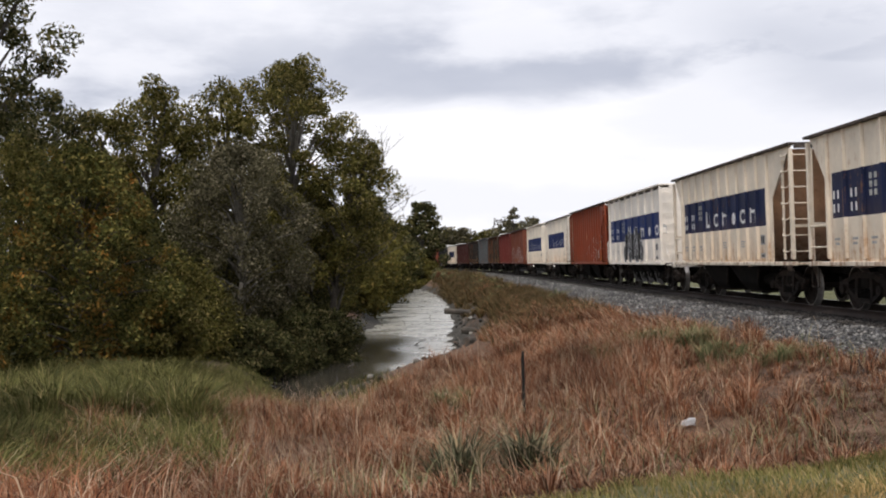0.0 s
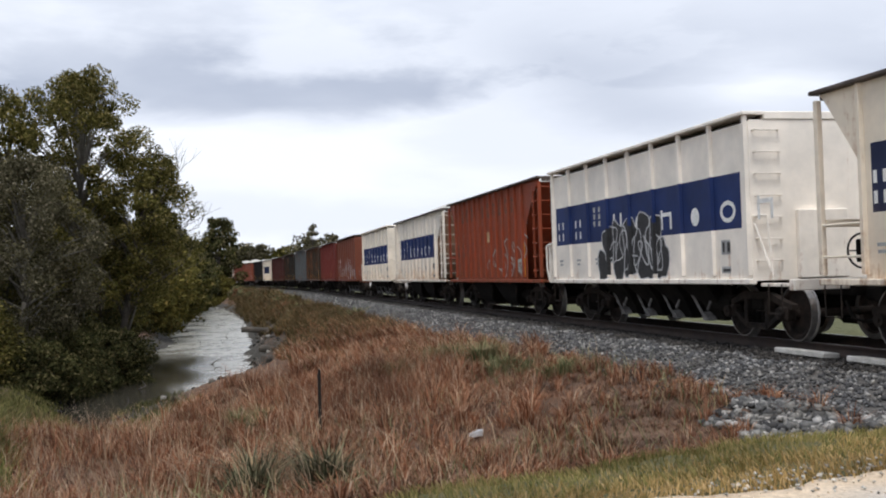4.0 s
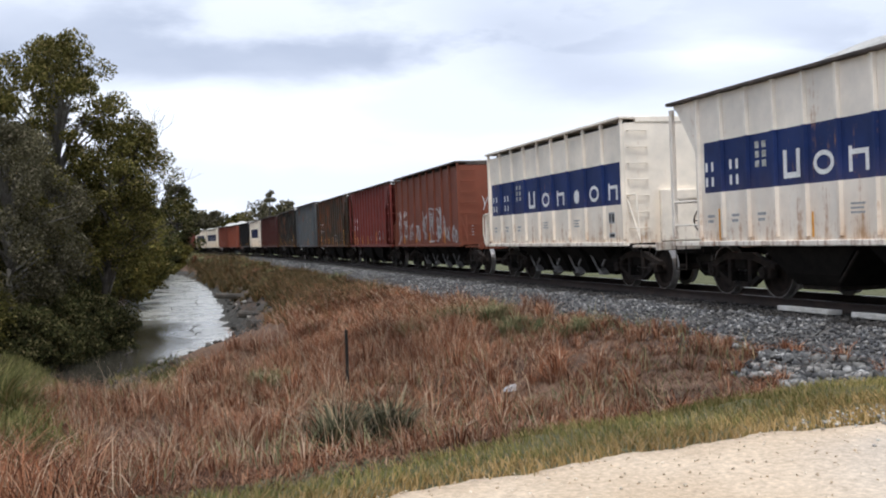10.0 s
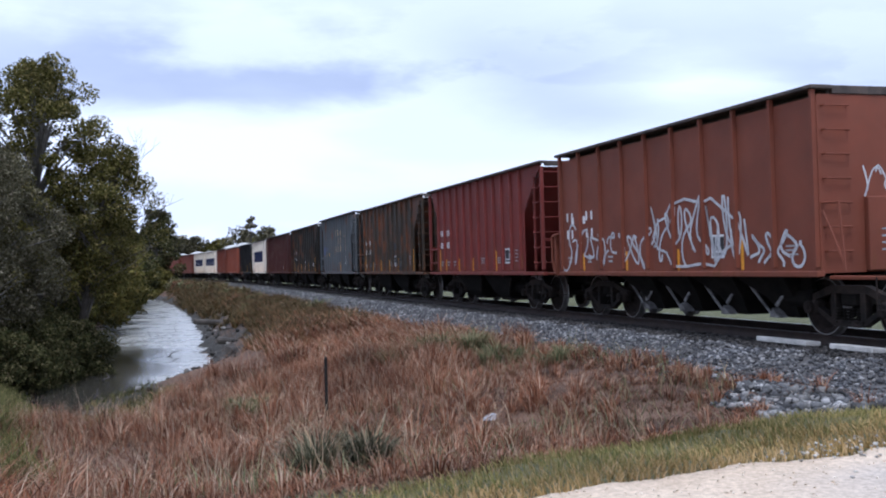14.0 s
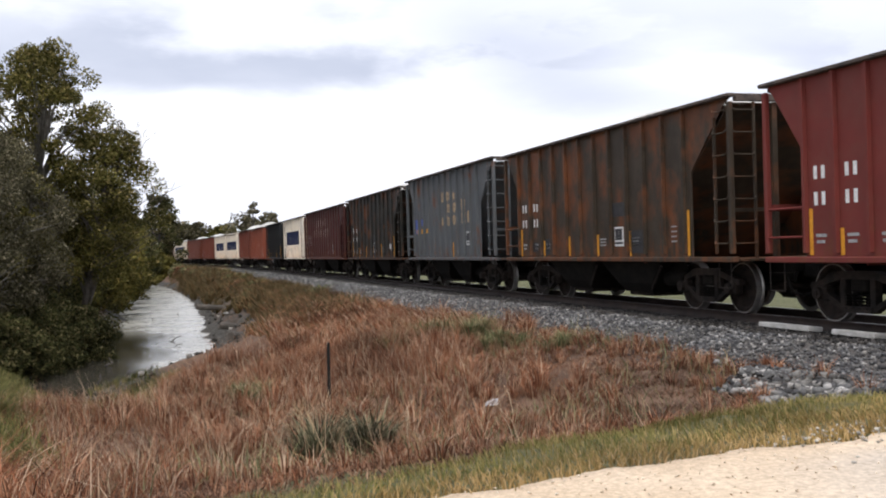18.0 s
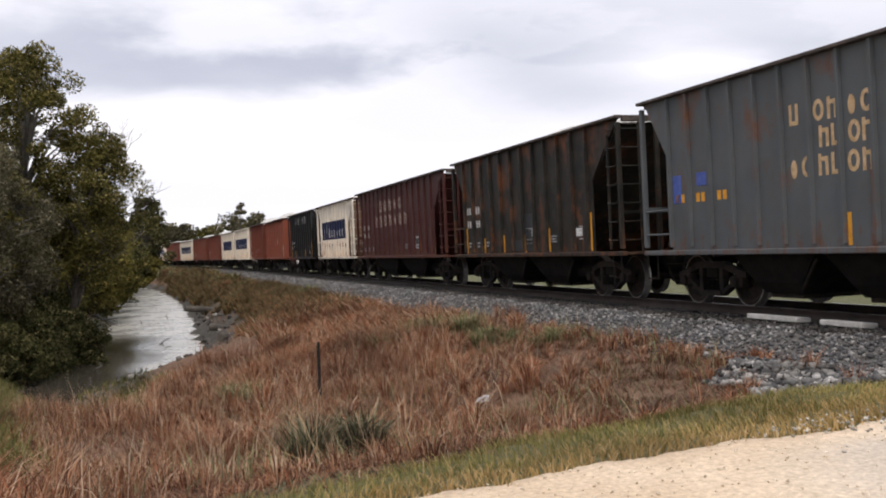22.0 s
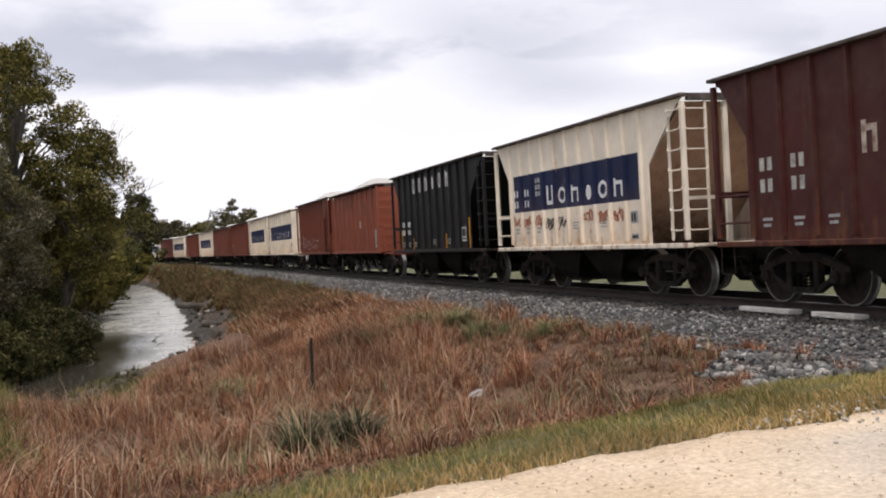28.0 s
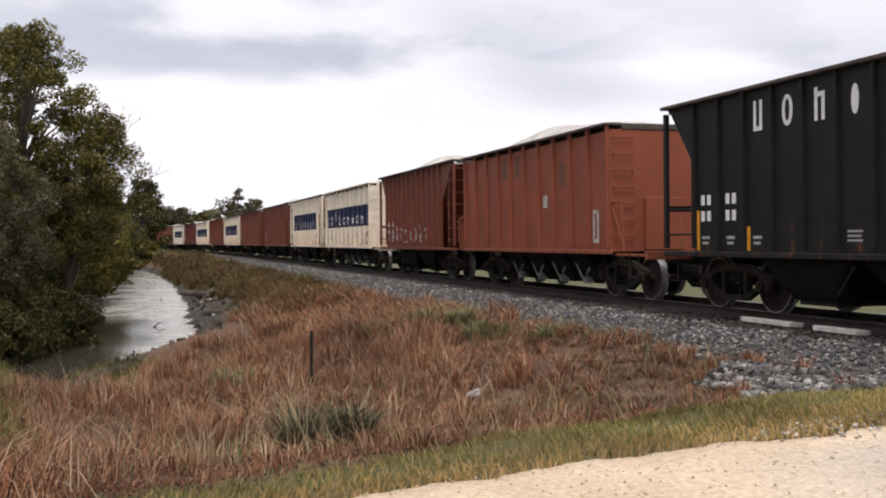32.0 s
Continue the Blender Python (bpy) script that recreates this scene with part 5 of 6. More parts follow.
CARS = [
    (-3, banded("cream_first", CREAM, 12.6, False, 0.55, label="dirty cream hopper car with a navy band, heaped with stone")),
    (-2, banded("cream_second", CREAM, 12.2, False, 0.34, label="rust-streaked cream hopper car with a navy band", wheel_end=-1, wheel_z=0.45, wheel_mat=M["under"])),
    (-1, banded("white_sprayed", WHITE, 12.4, True, 0.0, BLUE, rear_in=0.0, front_in=1.05, peach=0.05, z0=0.93, z1=1.92, n=9, top=3.89, word_at=3,
                fills=[("spray_fill", M["black_mark"], BUBBLES)], scrawl=[("spray_outline", M["silver_mark"], CUTS, 0.032)],
                label="clean white hopper car with a blue band and black spray paint")),
    (0, plain("orange_red", (0.27, 0.055, 0.022), 12.4, 0.35, n=13, top=3.9, wheel_end=1, wheel_z=2.1, heap=0.34,
              marks=[("ghost_shape", M["ghost_mark"], "wordmark", [(1, 0.25, 0.3, 2.1, 0.5), (2, 0.25, 0.3, 2.1, 0.5), (3, 0.25, 0.3, 2.1, 0.5), (5, 0.25, 0.32, 2.1, 0.5), (6, 0.25, 0.32, 2.1, 0.5), (7, 0.25, 0.32, 2.1, 0.5), (8, 0.25, 0.32, 2.1, 0.5), (9, 0.25, 0.32, 2.1, 0.5), (10, 0.25, 0.32, 2.1, 0.5)]),
                     ("emblem_square", M["gold_mark"], "bar", [(6, 0.2, 0.34, 1.28, 0.34)]), ("number_bar", M["ghost_mark"], "bar", pairs(0.85)), ("service_plate", M["dim_mark"], "ring", [(11, 0.1, 0.42, 0.25, 0.4)]),
                     ("yellow_bar", M["yellow_mark"], "bar", [(12, 0.03, 0.07, 0.12, 1.0)])],
              scrawl=[("spray_line", M["dim_mark"], scribble(11, 0.0, 0.05, 3.6, 1.0, 3) + scribble(12, 1.6, 0.0, 2.6, 1.7, 3), 0.035)],
              label="faded orange-red hopper car with rusty streaks")),
    (1, banded("white_dirty", (0.85, 0.81, 0.73), 12.4, False, 0.34, BLUE, heap=0.5, wheel_end=-1, wheel_z=0.45, wheel_mat=M["under"], extra=[("yellow_bar", M["yellow_mark"], "bar", [(0, 0.75, 0.05, 0.05, 0.6), (4, 0.1, 0.05, 0.08, 0.42), (6, 0.6, 0.05, 0.06, 0.42), (6, 0.75, 0.12, 0.24, 0.1)])], label="dirty white hopper car with a blue band and rusty end")),
    (2, banded("white_stained", (0.87, 0.82, 0.72), 13.0, True, 0.25, BLUE, rear_in=0.68, front_in=1.3, band_in=0.12, peach=0.25, z0=0.91, z1=1.90, n=10, top=3.88, label="white hopper car with a blue band and rust stains")),
    (3, plain("brown_tagged", (0.18, 0.056, 0.032), 13.2, 0.1, True, 10, 3.96, dirt=0.12, wheel_end=0, rear_in=0.1, front_in=1.8,
              marks=plains([("number_bar", M["white_mark"], "bar", [(0, 0.5, 0.14, 1.2, 0.18), (1, 0.1, 0.14, 1.2, 0.18)])] + test_panel(6) + [("service_bar", M["yellow_mark"], "bar", [(1, 0.072, 0.085, 0.06, 0.42), (3, 0.072, 0.085, 0.06, 0.42), (5, 0.072, 0.085, 0.06, 0.42), (7, 0.072, 0.085, 0.06, 0.62)])]),
              scrawl=[("spray_letter", M["silver_mark"], scribble(21, -5.7, 0.05, 4.3, 1.15, 9), 0.055), ("spray_letter", M["silver_mark"], scribble(23, -1.3, 0.05, 3.6, 1.5, 8) + scribble(25, 2.4, 0.05, 1.5, 0.7, 4) + [[(0.45 + 1.5 * math.cos(0.35 * k) + 0.1 * math.sin(1.9 * k), 0.78 + 0.66 * math.sin(0.35 * k) + 0.08 * math.cos(2.3 * k)) for k in range(19)]], 0.055)],
              end_scrawl=[("spray_line", M["silver_mark"], scribble(31, -0.7, 1.05, 1.9, 0.8, 5), 0.03)], label="red-brown box-ended hopper car with silver spray paint")),
    (4, plain("maroon_red", (0.17, 0.034, 0.028), 12.1, 0.15, n=12, top=3.95, dirt=0.2, marks=plains([service_bars()] + test_panel(9)), label="dusty maroon-red hopper car with sloping ends")),
    (5, plain("brown_grey", (0.038, 0.029, 0.020), 13.0, 0.35, n=12, top=3.97, patch=RUST, amount=0.40, marks=plains([service_bars(((0, 0.75), (2, 0.42), (4, 0.5), (6, 0.5), (8, 0.55), (11, 0.9)))] + test_panel(7) + [("black_square", M["black_mark"], "bar", [(7, 0.1, 0.6, 0.95, 0.32), (1, 0.15, 0.3, 0.18, 0.26), (2, 0.2, 0.3, 0.1, 0.42), (8, 0.1, 0.6, 0.12, 0.5)])]), label="grey-brown hopper car with large rust patches")),
    (6, plain("slate_grey", (0.10, 0.113, 0.123), 11.8, 0.2, n=12, top=4.07, heap=0.2, patch=(0.17, 0.065, 0.03), amount=0.06,
              marks=[("gold_shape", M["gold_mark"], "wordmark", [(5, 0.25, 0.26, 2.02, 0.34), (6, 0.1, 0.26, 2.02, 0.34), (6, 0.55, 0.26, 2.02, 0.34), (7, 0.15, 0.26, 2.02, 0.34), (7, 0.6, 0.26, 2.02, 0.34), (6, 0.25, 0.26, 1.60, 0.34), (6, 0.65, 0.26, 1.60, 0.34), (7, 0.2, 0.26, 1.60, 0.34), (7, 0.6, 0.26, 1.60, 0.34), (5, 0.2, 0.26, 1.16, 0.34), (5, 0.65, 0.26, 1.16, 0.34), (6, 0.2, 0.26, 1.16, 0.34), (6, 0.62, 0.26, 1.16, 0.34), (7, 0.15, 0.26, 1.16, 0.34), (7, 0.58, 0.26, 1.16, 0.34)]),
                     ("gold_square", M["gold_mark"], "bar", [(8, 0.55, 0.38, 1.62, 0.38), (8, 0.55, 0.38, 1.18, 0.38), (9, 0.45, 0.38, 1.2, 0.38)]),
                     ("blue_patch", M["blue_mark"], "bar", [(0, 0.1, 0.3, 0.95, 0.55), (1, 0.3, 0.34, 1.25, 0.25)]), ("number_bar", M["yellow_mark"], "bar", pairs(0.95, (0, 1, 2), 0.12, 0.17, 0.22)[::2]), service_bars(((7, 0.5),))] + test_panel(9, 0.45),
              label="slate grey hopper car with worn gold marks")),
    (7, plain("dark_rusty", (0.014, 0.014, 0.012), 13.0, 0.3, n=12, top=3.97, patch=RUST, amount=0.2, marks=plains([service_bars(((0, 0.8), (2, 0.45), (4, 0.5), (6, 0.5), (8, 0.6), (11, 0.9)))] + test_panel(6) + [("white_plate", M["white_mark"], "bar", [(10, 0.1, 0.34, 0.42, 0.2)]), ("black_square", M["black_mark"], "bar", [(6, 0.1, 0.6, 0.1, 1.0), (5, 0.1, 0.6, 0.1, 0.3)])]), label="sooty dark grey hopper car with rust patches")),
    (8, plain("maroon", (0.062, 0.015, 0.014), 15.4, 0.35, n=15, top=3.92, heap=0.25,
              marks=[("pale_shape", M["cream_mark"], "wordmark", [(i, 0.22, 0.36, 1.92, 0.48) for i in (4, 5, 6, 7, 8)] + [(i, 0.22, 0.36, 1.28, 0.48) for i in (3, 4, 5, 6, 7, 8, 9)]), ("number_bar", M["dim_mark"], "bar", pairs(0.85, (0, 1), 0.12, 0.22, 0.36)), ("data_print", M["grey_mark"], "bar", small_print(15, 0.2))] + test_panel(11, 0.3),
              label="long maroon hopper car with pale block marks")),
    (9, banded("cream_third", (0.82, 0.765, 0.66), 11.2, False, 0.3, heap=0.5, scrawl=[("red_scribble", M["red_mark"], tags((0, 1, 2, 6, 7, 8), -4.02, 0.737, 0.52, 400), 0.04), ("dark_scribble", M["black_mark"], tags((3, 4), -4.02, 0.737, 0.42, 420), 0.03)], label="cream hopper car with a navy band and scribbles")),
    (10, plain("black", (0.008, 0.0085, 0.0095), 11.9, 0.0, n=11, top=3.85, dirt=0.06, heap=0.4,
               marks=[("white_shape", M["white_mark"], "wordmark", [(i, 0.3, 0.28, 2.12, 0.52) for i in (2, 3, 4, 5, 6, 7)]), ("number_bar", M["white_mark"], "bar", pairs(0.6, (0, 1), 0.12, 0.19, 0.3)), service_bars(((0, 0.75), (2, 0.42), (7, 0.5), (10, 0.95))), ("data_print", M["grey_mark"], "bar", small_print(11, 0.1))] + test_panel(9),
               label="black hopper car with pale marks and yellow bars")),
    (11, plain("orange_brown", (0.24, 0.066, 0.036), 12.7, 0.15, True, 11, 3.84, dirt=0.2, rear_in=0.0, front_in=1.5, heap=0.5, marks=[("ghost_patch", M["ghost_mark"], "bar", [(3, 0.3, 0.3, 2.0, 0.6), (4, 0.3, 0.3, 2.0, 0.6), (7, 0.3, 0.3, 1.6, 0.6)]), ("faded_disc", M["dim_mark"], "bar", [(6, 0.25, 0.28, 1.1, 0.3)]), ("service_plate", M["dim_mark"], "ring", [(9, 0.2, 0.3, 0.2, 0.75)])], label="orange-brown box-ended hopper car")),
    (12, plain("red_brown", (0.16, 0.042, 0.025), 11.4, 0.3, n=12, heap=0.35, scrawl=[("spray_line", M["silver_mark"], scribble(51, -3.8, 0.1, 5.4, 0.8, 6), 0.05)], label="red-brown hopper car with a pale spray line")),
    (13, banded("cream_fourth", CREAM, 13.0, True, 0.2, label="cream hopper car with a navy band, far down the line")),
    (14, banded("cream_fifth", CREAM, 13.0, False, 0.3, label="cream hopper car with a short navy band")),
    (15, plain("brown_a", (0.17, 0.044, 0.026), 15.2, label="red-brown hopper car in the middle of the train")),
    (16, plain("brown_b", (0.18, 0.05, 0.03), 16.3, label="faded red-brown hopper car")),
    (17, banded("cream_sixth", CREAM, 15.3, False, 0.4, label="weathered cream hopper car with a navy band")),
    (18, plain("brown_c", (0.17, 0.044, 0.026), 15.3, label="dull brown hopper car")),
    (19, banded("cream_seventh", CREAM, 14.3, True, 0.4, label="cream hopper car near the curve")),
    (20, plain("maroon_b", (0.14, 0.036, 0.03), 13.5, label="maroon hopper car at the curve")),
    (21, banded("white_far", WHITE, 13.0, False, 0.3, label="white hopper car at the curve")),
    (22, plain("brown_d", (0.2, 0.06, 0.034), 13.0, label="brown hopper car behind the trees")),
    (23, plain("maroon_c", (0.16, 0.04, 0.03), 13.0, label="maroon hopper car behind the trees")),
    (24, banded("cream_eighth", CREAM, 13.0, False, 0.3, label="cream hopper car behind the trees")),
    (25, plain("brown_e", (0.2, 0.06, 0.034), 13.0, label="brown hopper car last in view")),
]
SPECS = {i: s for i, s in CARS}
TRAIN = {i: hopper(s) for i, s in CARS}


def car_offset(i):
    """From the joint before car 1 to the middle of car i, away from the road."""
    if i >= 1:
        return sum(SPECS[k]["length"] for k in range(1, i)) + SPECS[i]["length"] / 2
    return -sum(SPECS[k]["length"] for k in range(i + 1, 1)) - SPECS[i]["length"] / 2


def train_s(t):
    """Where that joint is along the track."""
    return 48.65 - 5.4946 * t + 0.011366 * t ** 2 - 0.00016466 * t ** 3


def car_pose(i, t):
    s = train_s(t) + car_offset(i)
    x, y, h = on_track(s)
    return pose(float(x), float(y), RAIL_Z, 0.8, 0, math.degrees(math.atan2(-math.cos(h), -math.sin(h))))


# ---- plants ----
NP = np.random.RandomState(7)


def blades(name, pts, height, width, lean, mat, label, category, droop=0.5, spread=1.1):
    """One sheet of bent blades: places n x 2, one height and one lean for each."""
    n = len(pts)
    z = ground_z(pts[:, 0], pts[:, 1]) - 0.02
    a = NP.uniform(0, 2 * np.pi, n)
    side = np.stack([np.cos(a), np.sin(a), np.zeros(n)], -1) * (width * NP.uniform(0.6, 1.3, n))[:, None]
    b = 2.2 + 2.0 * wave(pts[:, 0], pts[:, 1], 0.7, 4.0) + NP.normal(0, spread, n)
    to = np.stack([np.cos(b), np.sin(b)], -1) * (lean * NP.uniform(0.2, 1.2, n) * height)[:, None]
    base = np.concatenate([pts, z[:, None]], 1)
    mid = base + np.concatenate([to * 0.32, (height * 0.58)[:, None]], 1)
    tip = base + np.concatenate([to, (height * (1 - droop * 0.35 * lean * NP.uniform(0, 1, n)))[:, None]], 1)
    v = np.stack([base - side, base + side, mid + side * 0.8, mid - side * 0.8, tip + side * 0.15, tip - side * 0.15], 1).reshape(-1, 3)
    k = np.arange(n)[:, None] * 6
    q = np.concatenate([k + [0, 1, 2, 3], k + [3, 2, 4, 5]], 1).reshape(-1, 4)
    return tagged(new(name, soup(name, v, q, mat)), label, category, kind="stuff")


def fans(name, centres, per, heights, width, mat, label, category, kind="stuff"):
    """Tussocks: blades that spread from each centre and bow outwards."""
    n = len(centres) * per
    c, h = np.repeat(centres, per, 0), np.repeat(heights, per) * NP.uniform(0.45, 1.15, n)
    b, r = NP.uniform(0, 2 * np.pi, n), NP.uniform(0, 1, n)
    out = np.stack([np.cos(b), np.sin(b)], -1)
    pts = c + out * (0.05 + 0.12 * r)[:, None] * np.repeat(heights, per)[:, None] * 1.6
    z = ground_z(pts[:, 0], pts[:, 1]) - 0.02
    side = np.stack([-out[:, 1], out[:, 0], np.zeros(n)], -1) * (width * NP.uniform(0.6, 1.4, n))[:, None]
    bow = (h * NP.uniform(0.15, 0.95, n))[:, None] * (out + NP.normal(0, 0.25, (n, 2)))
    base = np.concatenate([pts, z[:, None]], 1)
    mid = base + np.concatenate([bow * 0.35, (h * 0.62)[:, None]], 1)
    tip = base + np.concatenate([bow, (h * NP.uniform(0.7, 1.0, n))[:, None]], 1)
    v = np.stack([base - side, base + side, mid + side * 0.85, mid - side * 0.85, tip + side * 0.15, tip - side * 0.15], 1).reshape(-1, 3)
    k = np.arange(n)[:, None] * 6
    q = np.concatenate([k + [0, 1, 2, 3], k + [3, 2, 4, 5]], 1).reshape(-1, 4)
    return tagged(new(name, soup(name, v, q, mat)), label, category, kind=kind)


def scatter(n, x0, x1, y0, y1, keep):
    p = np.stack([NP.uniform(x0, x1, n), NP.uniform(y0, y1, n)], -1)
    return p[keep(p[:, 0], p[:, 1])]


def in_ditch(x, y, lo=1.7, water=-2.1, edge=4.7):
    s, d = track_sd(x, y)
    u, dr = road_ud(x, y)
    return (dr > verge_top(u) + lo - 1.9) & (d > edge - np.clip((17 - s) / 7, 0, 1) * 0.95 + 0.25 * np.sin(s * 1.9)) & (ground_z(x, y) > water) & (d < 16) & ((s < 23) | (d < shore_d(s) - 1.5 + 0.4 * np.sin(s * 1.7))) & ~(stone_fan(x, y) & (wave(x, y, 3.1, 0.4) < 0.75))


def stone_fan(x, y):
    """Where broken stone has spilt from the ballast towards the road."""
    s, d = track_sd(x, y)
    u, dr = road_ud(x, y)
    return (d > 3.9) & (dr > verge_top(u) - 0.15) & (x > 3.6 + 0.30 * np.clip(y - 12.2, 0, 9) + 0.2 * np.sin(dr * 3.9) + 0.12 * np.sin(x * 9 + y * 7)) & (u < 13)


def leaves(centres, radii, per, size, mat_name, squash=0.8):
    """Leaves round each centre, as small pointed plates."""
    k = len(centres)
    n = k * per
    c, r = np.repeat(centres, per, 0), np.repeat(radii, per)
    dirn = NP.normal(size=(n, 3))
    dirn /= np.linalg.norm(dirn, axis=1)[:, None]
    rad = r * NP.uniform(0.15, 1, n) ** 0.5
    pos = c + dirn * rad[:, None] * [1, 1, squash]
    a = NP.normal(size=(n, 3))
    a /= np.linalg.norm(a, axis=1)[:, None]
    b = np.cross(a, NP.normal(size=(n, 3)))
    b /= np.linalg.norm(b, axis=1)[:, None]
    sz = (size * NP.uniform(0.6, 1.35, n))[:, None]
    v = np.stack([pos - a * sz, pos + b * sz * 0.45, pos + a * sz, pos - b * sz * 0.45], 1).reshape(-1, 3)
    return v, (np.arange(n)[:, None] * 4 + [0, 1, 2, 3])


def tree(name, x, y, height, spread, mat, label, clumps=70, per=120, size=0.13, low=0.25, bark="bark", seed=0, lean=(0, 0), bare=0, category="tree", clump_r=0.16, narrow=0.0):
    rng = random.Random(seed)
    z0 = float(ground_z(np.array([x]), np.array([y]))[0]) - 0.1
    thing = tagged(new(name), label, category)
    thing.matrix_basis = pose(x, y, z0)
    g = Geo()
    r0 = 0.018 * height + 0.03
    pts = [Vector((0, 0, 0))]
    for i in range(1, 6):
        t = i / 5
        pts.append(Vector((lean[0] * t + rng.uniform(-0.1, 0.1) * spread * 0.3, lean[1] * t + rng.uniform(-0.1, 0.1) * spread * 0.3, height * 0.86 * t)))
    for i in range(5):
        g.rod(pts[i], pts[i + 1], r0 * (1 - i * 0.17), 8, r0 * (1 - (i + 1) * 0.17))
    limbs, centres, radii = Geo(), [], []
    for i in range(clumps):
        t = low + (1 - low) * (i + rng.random()) / clumps
        hgt = height * t
        prof = math.sin(math.pi * min(1, (t - low) / (1 - low) * 0.82 + 0.16)) ** 0.7
        ang, out = i * 2.399 + rng.uniform(-0.5, 0.5), spread * prof * rng.uniform(0.35, 1.05) * (1 - narrow * t)
        k = min(t * 0.8, 0.84) * 5
        foot = pts[int(k)].lerp(pts[min(int(k) + 1, 5)], k - int(k))
        c = Vector((lean[0] * t + math.cos(ang) * out, lean[1] * t + math.sin(ang) * out, hgt * rng.uniform(0.96, 1.03)))
        centres.append(c)
        radii.append(spread * clump_r * rng.uniform(0.7, 1.5) + 0.12)
        if i % 2 == 0:
            m = foot.lerp(c, 0.5) + Vector((0, 0, 0.04 * height))
            limbs.rod(foot, m, r0 * 0.32, 5, r0 * 0.2)
            limbs.rod(m, c, r0 * 0.2, 5, r0 * 0.06)
    for i in range(bare):
        ang, t = rng.uniform(0, 6.28), rng.uniform(0.45, 0.9)
        p = pts[min(5, int(t * 5))]
        for _ in range(3):
            q = p + Vector((math.cos(ang) * spread * 0.45, math.sin(ang) * spread * 0.45, height * rng.uniform(0.03, 0.09)))
            limbs.rod(p, q, 0.018, 4, 0.008)
            for _ in range(3):
                limbs.rod(q, q + Vector((rng.uniform(-0.5, 0.5), rng.uniform(-0.5, 0.5), rng.uniform(0.1, 0.6))), 0.008, 4, 0.004)
            p, ang = q, ang + rng.uniform(-0.5, 0.5)
    part("trunk", g, M[bark], thing, smooth=True)
    if limbs.f:
        part("branchwork", limbs, M[bark], thing)
    v, q = leaves(np.array([tuple(c) for c in centres]), np.array(radii), int(per * (1.7 if y < 45 else 1.0)), size * (0.74 if y < 45 else 1.0), mat)
    part("crown", soup("crown", v, q, M[mat]), None, thing)
    return thing


def bare_tree(name, x, y, height, label, seed):
    """A leafless tree: a thin trunk, limbs, and twigs that fork twice."""
    rng = random.Random(seed)
    thing = tagged(new(name), label, "tree")
    thing.matrix_basis = pose(x, y, float(ground_z(np.array([x]), np.array([y]))[0]) - 0.1)
    stem, p = Geo(), Vector((0, 0, 0))
    knots = [p]
    for i in range(6):
        q = p + Vector((rng.uniform(0.18, 0.52), rng.uniform(-0.15, 0.15), height * 0.15))
        stem.rod(p, q, 0.085 * (1 - i * 0.14), 7, 0.085 * (1 - (i + 1) * 0.14))
        knots.append(q)
        p = q
    part("trunk", stem, M["pale_bark"], thing, smooth=True)

    def fork(g, start, way, length, r, depth):
        mid = start + way * length * 0.5 + Vector((rng.uniform(-0.1, 0.1), rng.uniform(-0.1, 0.1), 0.04)) * length
        end = mid + (way + Vector((0, 0, 0.25))).normalized() * length * 0.5
        g.rod(start, mid, r, 4, r * 0.8)
        g.rod(mid, end, r * 0.8, 4, r * 0.5)
        if depth:
            for k in range(4):
                foot = (mid, end)[k % 2]
                turn = (way + Vector((rng.uniform(-0.9, 0.9), rng.uniform(-0.9, 0.9), rng.uniform(-0.1, 0.8)))).normalized()
                fork(g, foot, turn, length * rng.uniform(0.45, 0.7), r * 0.55, depth - 1)
    for i in range(14):
        k = rng.uniform(2.2, 5.9)
        start = knots[int(k)].lerp(knots[int(k) + 1], k - int(k))
        a = i * 2.4 + rng.uniform(-0.4, 0.4)
        g = Geo()
        fork(g, start, Vector((math.cos(a), math.sin(a), rng.uniform(0.5, 1.3))).normalized(), height * rng.uniform(0.12, 0.2), 0.022, 2)
        part("limb", g, M["pale_bark"], thing)
    return thing


def stones(name, pts, size, mat, label, category, sink=0.3, lift=None, kind="stuff"):
    """Angular stones, each a squashed eight-sided lump with its own turn."""
    n = len(pts)
    z = (ground_z(pts[:, 0], pts[:, 1]) if lift is None else lift) + size * (0.5 - sink)
    base = np.array([[1, 0, 0], [0, 1, 0], [-1, 0, 0], [0, -1, 0], [0, 0, 1], [0, 0, -1]], float)
    v = base[None] * NP.uniform(0.55, 1.15, (n, 6, 1)) + NP.normal(0, 0.16, (n, 6, 3))
    q = NP.normal(size=(n, 4))
    q /= np.linalg.norm(q, axis=1)[:, None]
    a, b, c, d = q.T
    R = np.stack([np.stack([1 - 2 * (c * c + d * d), 2 * (b * c - a * d), 2 * (b * d + a * c)], -1), np.stack([2 * (b * c + a * d), 1 - 2 * (b * b + d * d), 2 * (c * d - a * b)], -1),
                  np.stack([2 * (b * d - a * c), 2 * (c * d + a * b), 1 - 2 * (b * b + c * c)], -1)], 1)
    v = np.einsum("nij,nkj->nki", R, v) * (size * 0.62)[:, None, None] * [1, 1, 0.8]
    v += np.concatenate([pts, z[:, None]], 1)[:, None]
    tri = np.array([[0, 1, 4], [1, 2, 4], [2, 3, 4], [3, 0, 4], [1, 0, 5], [2, 1, 5], [3, 2, 5], [0, 3, 5]])
    f = (np.arange(n)[:, None, None] * 6 + tri).reshape(-1, 3)
    return tagged(new(name, soup(name, v.reshape(-1, 3), f, mat)), label, category, kind=kind)


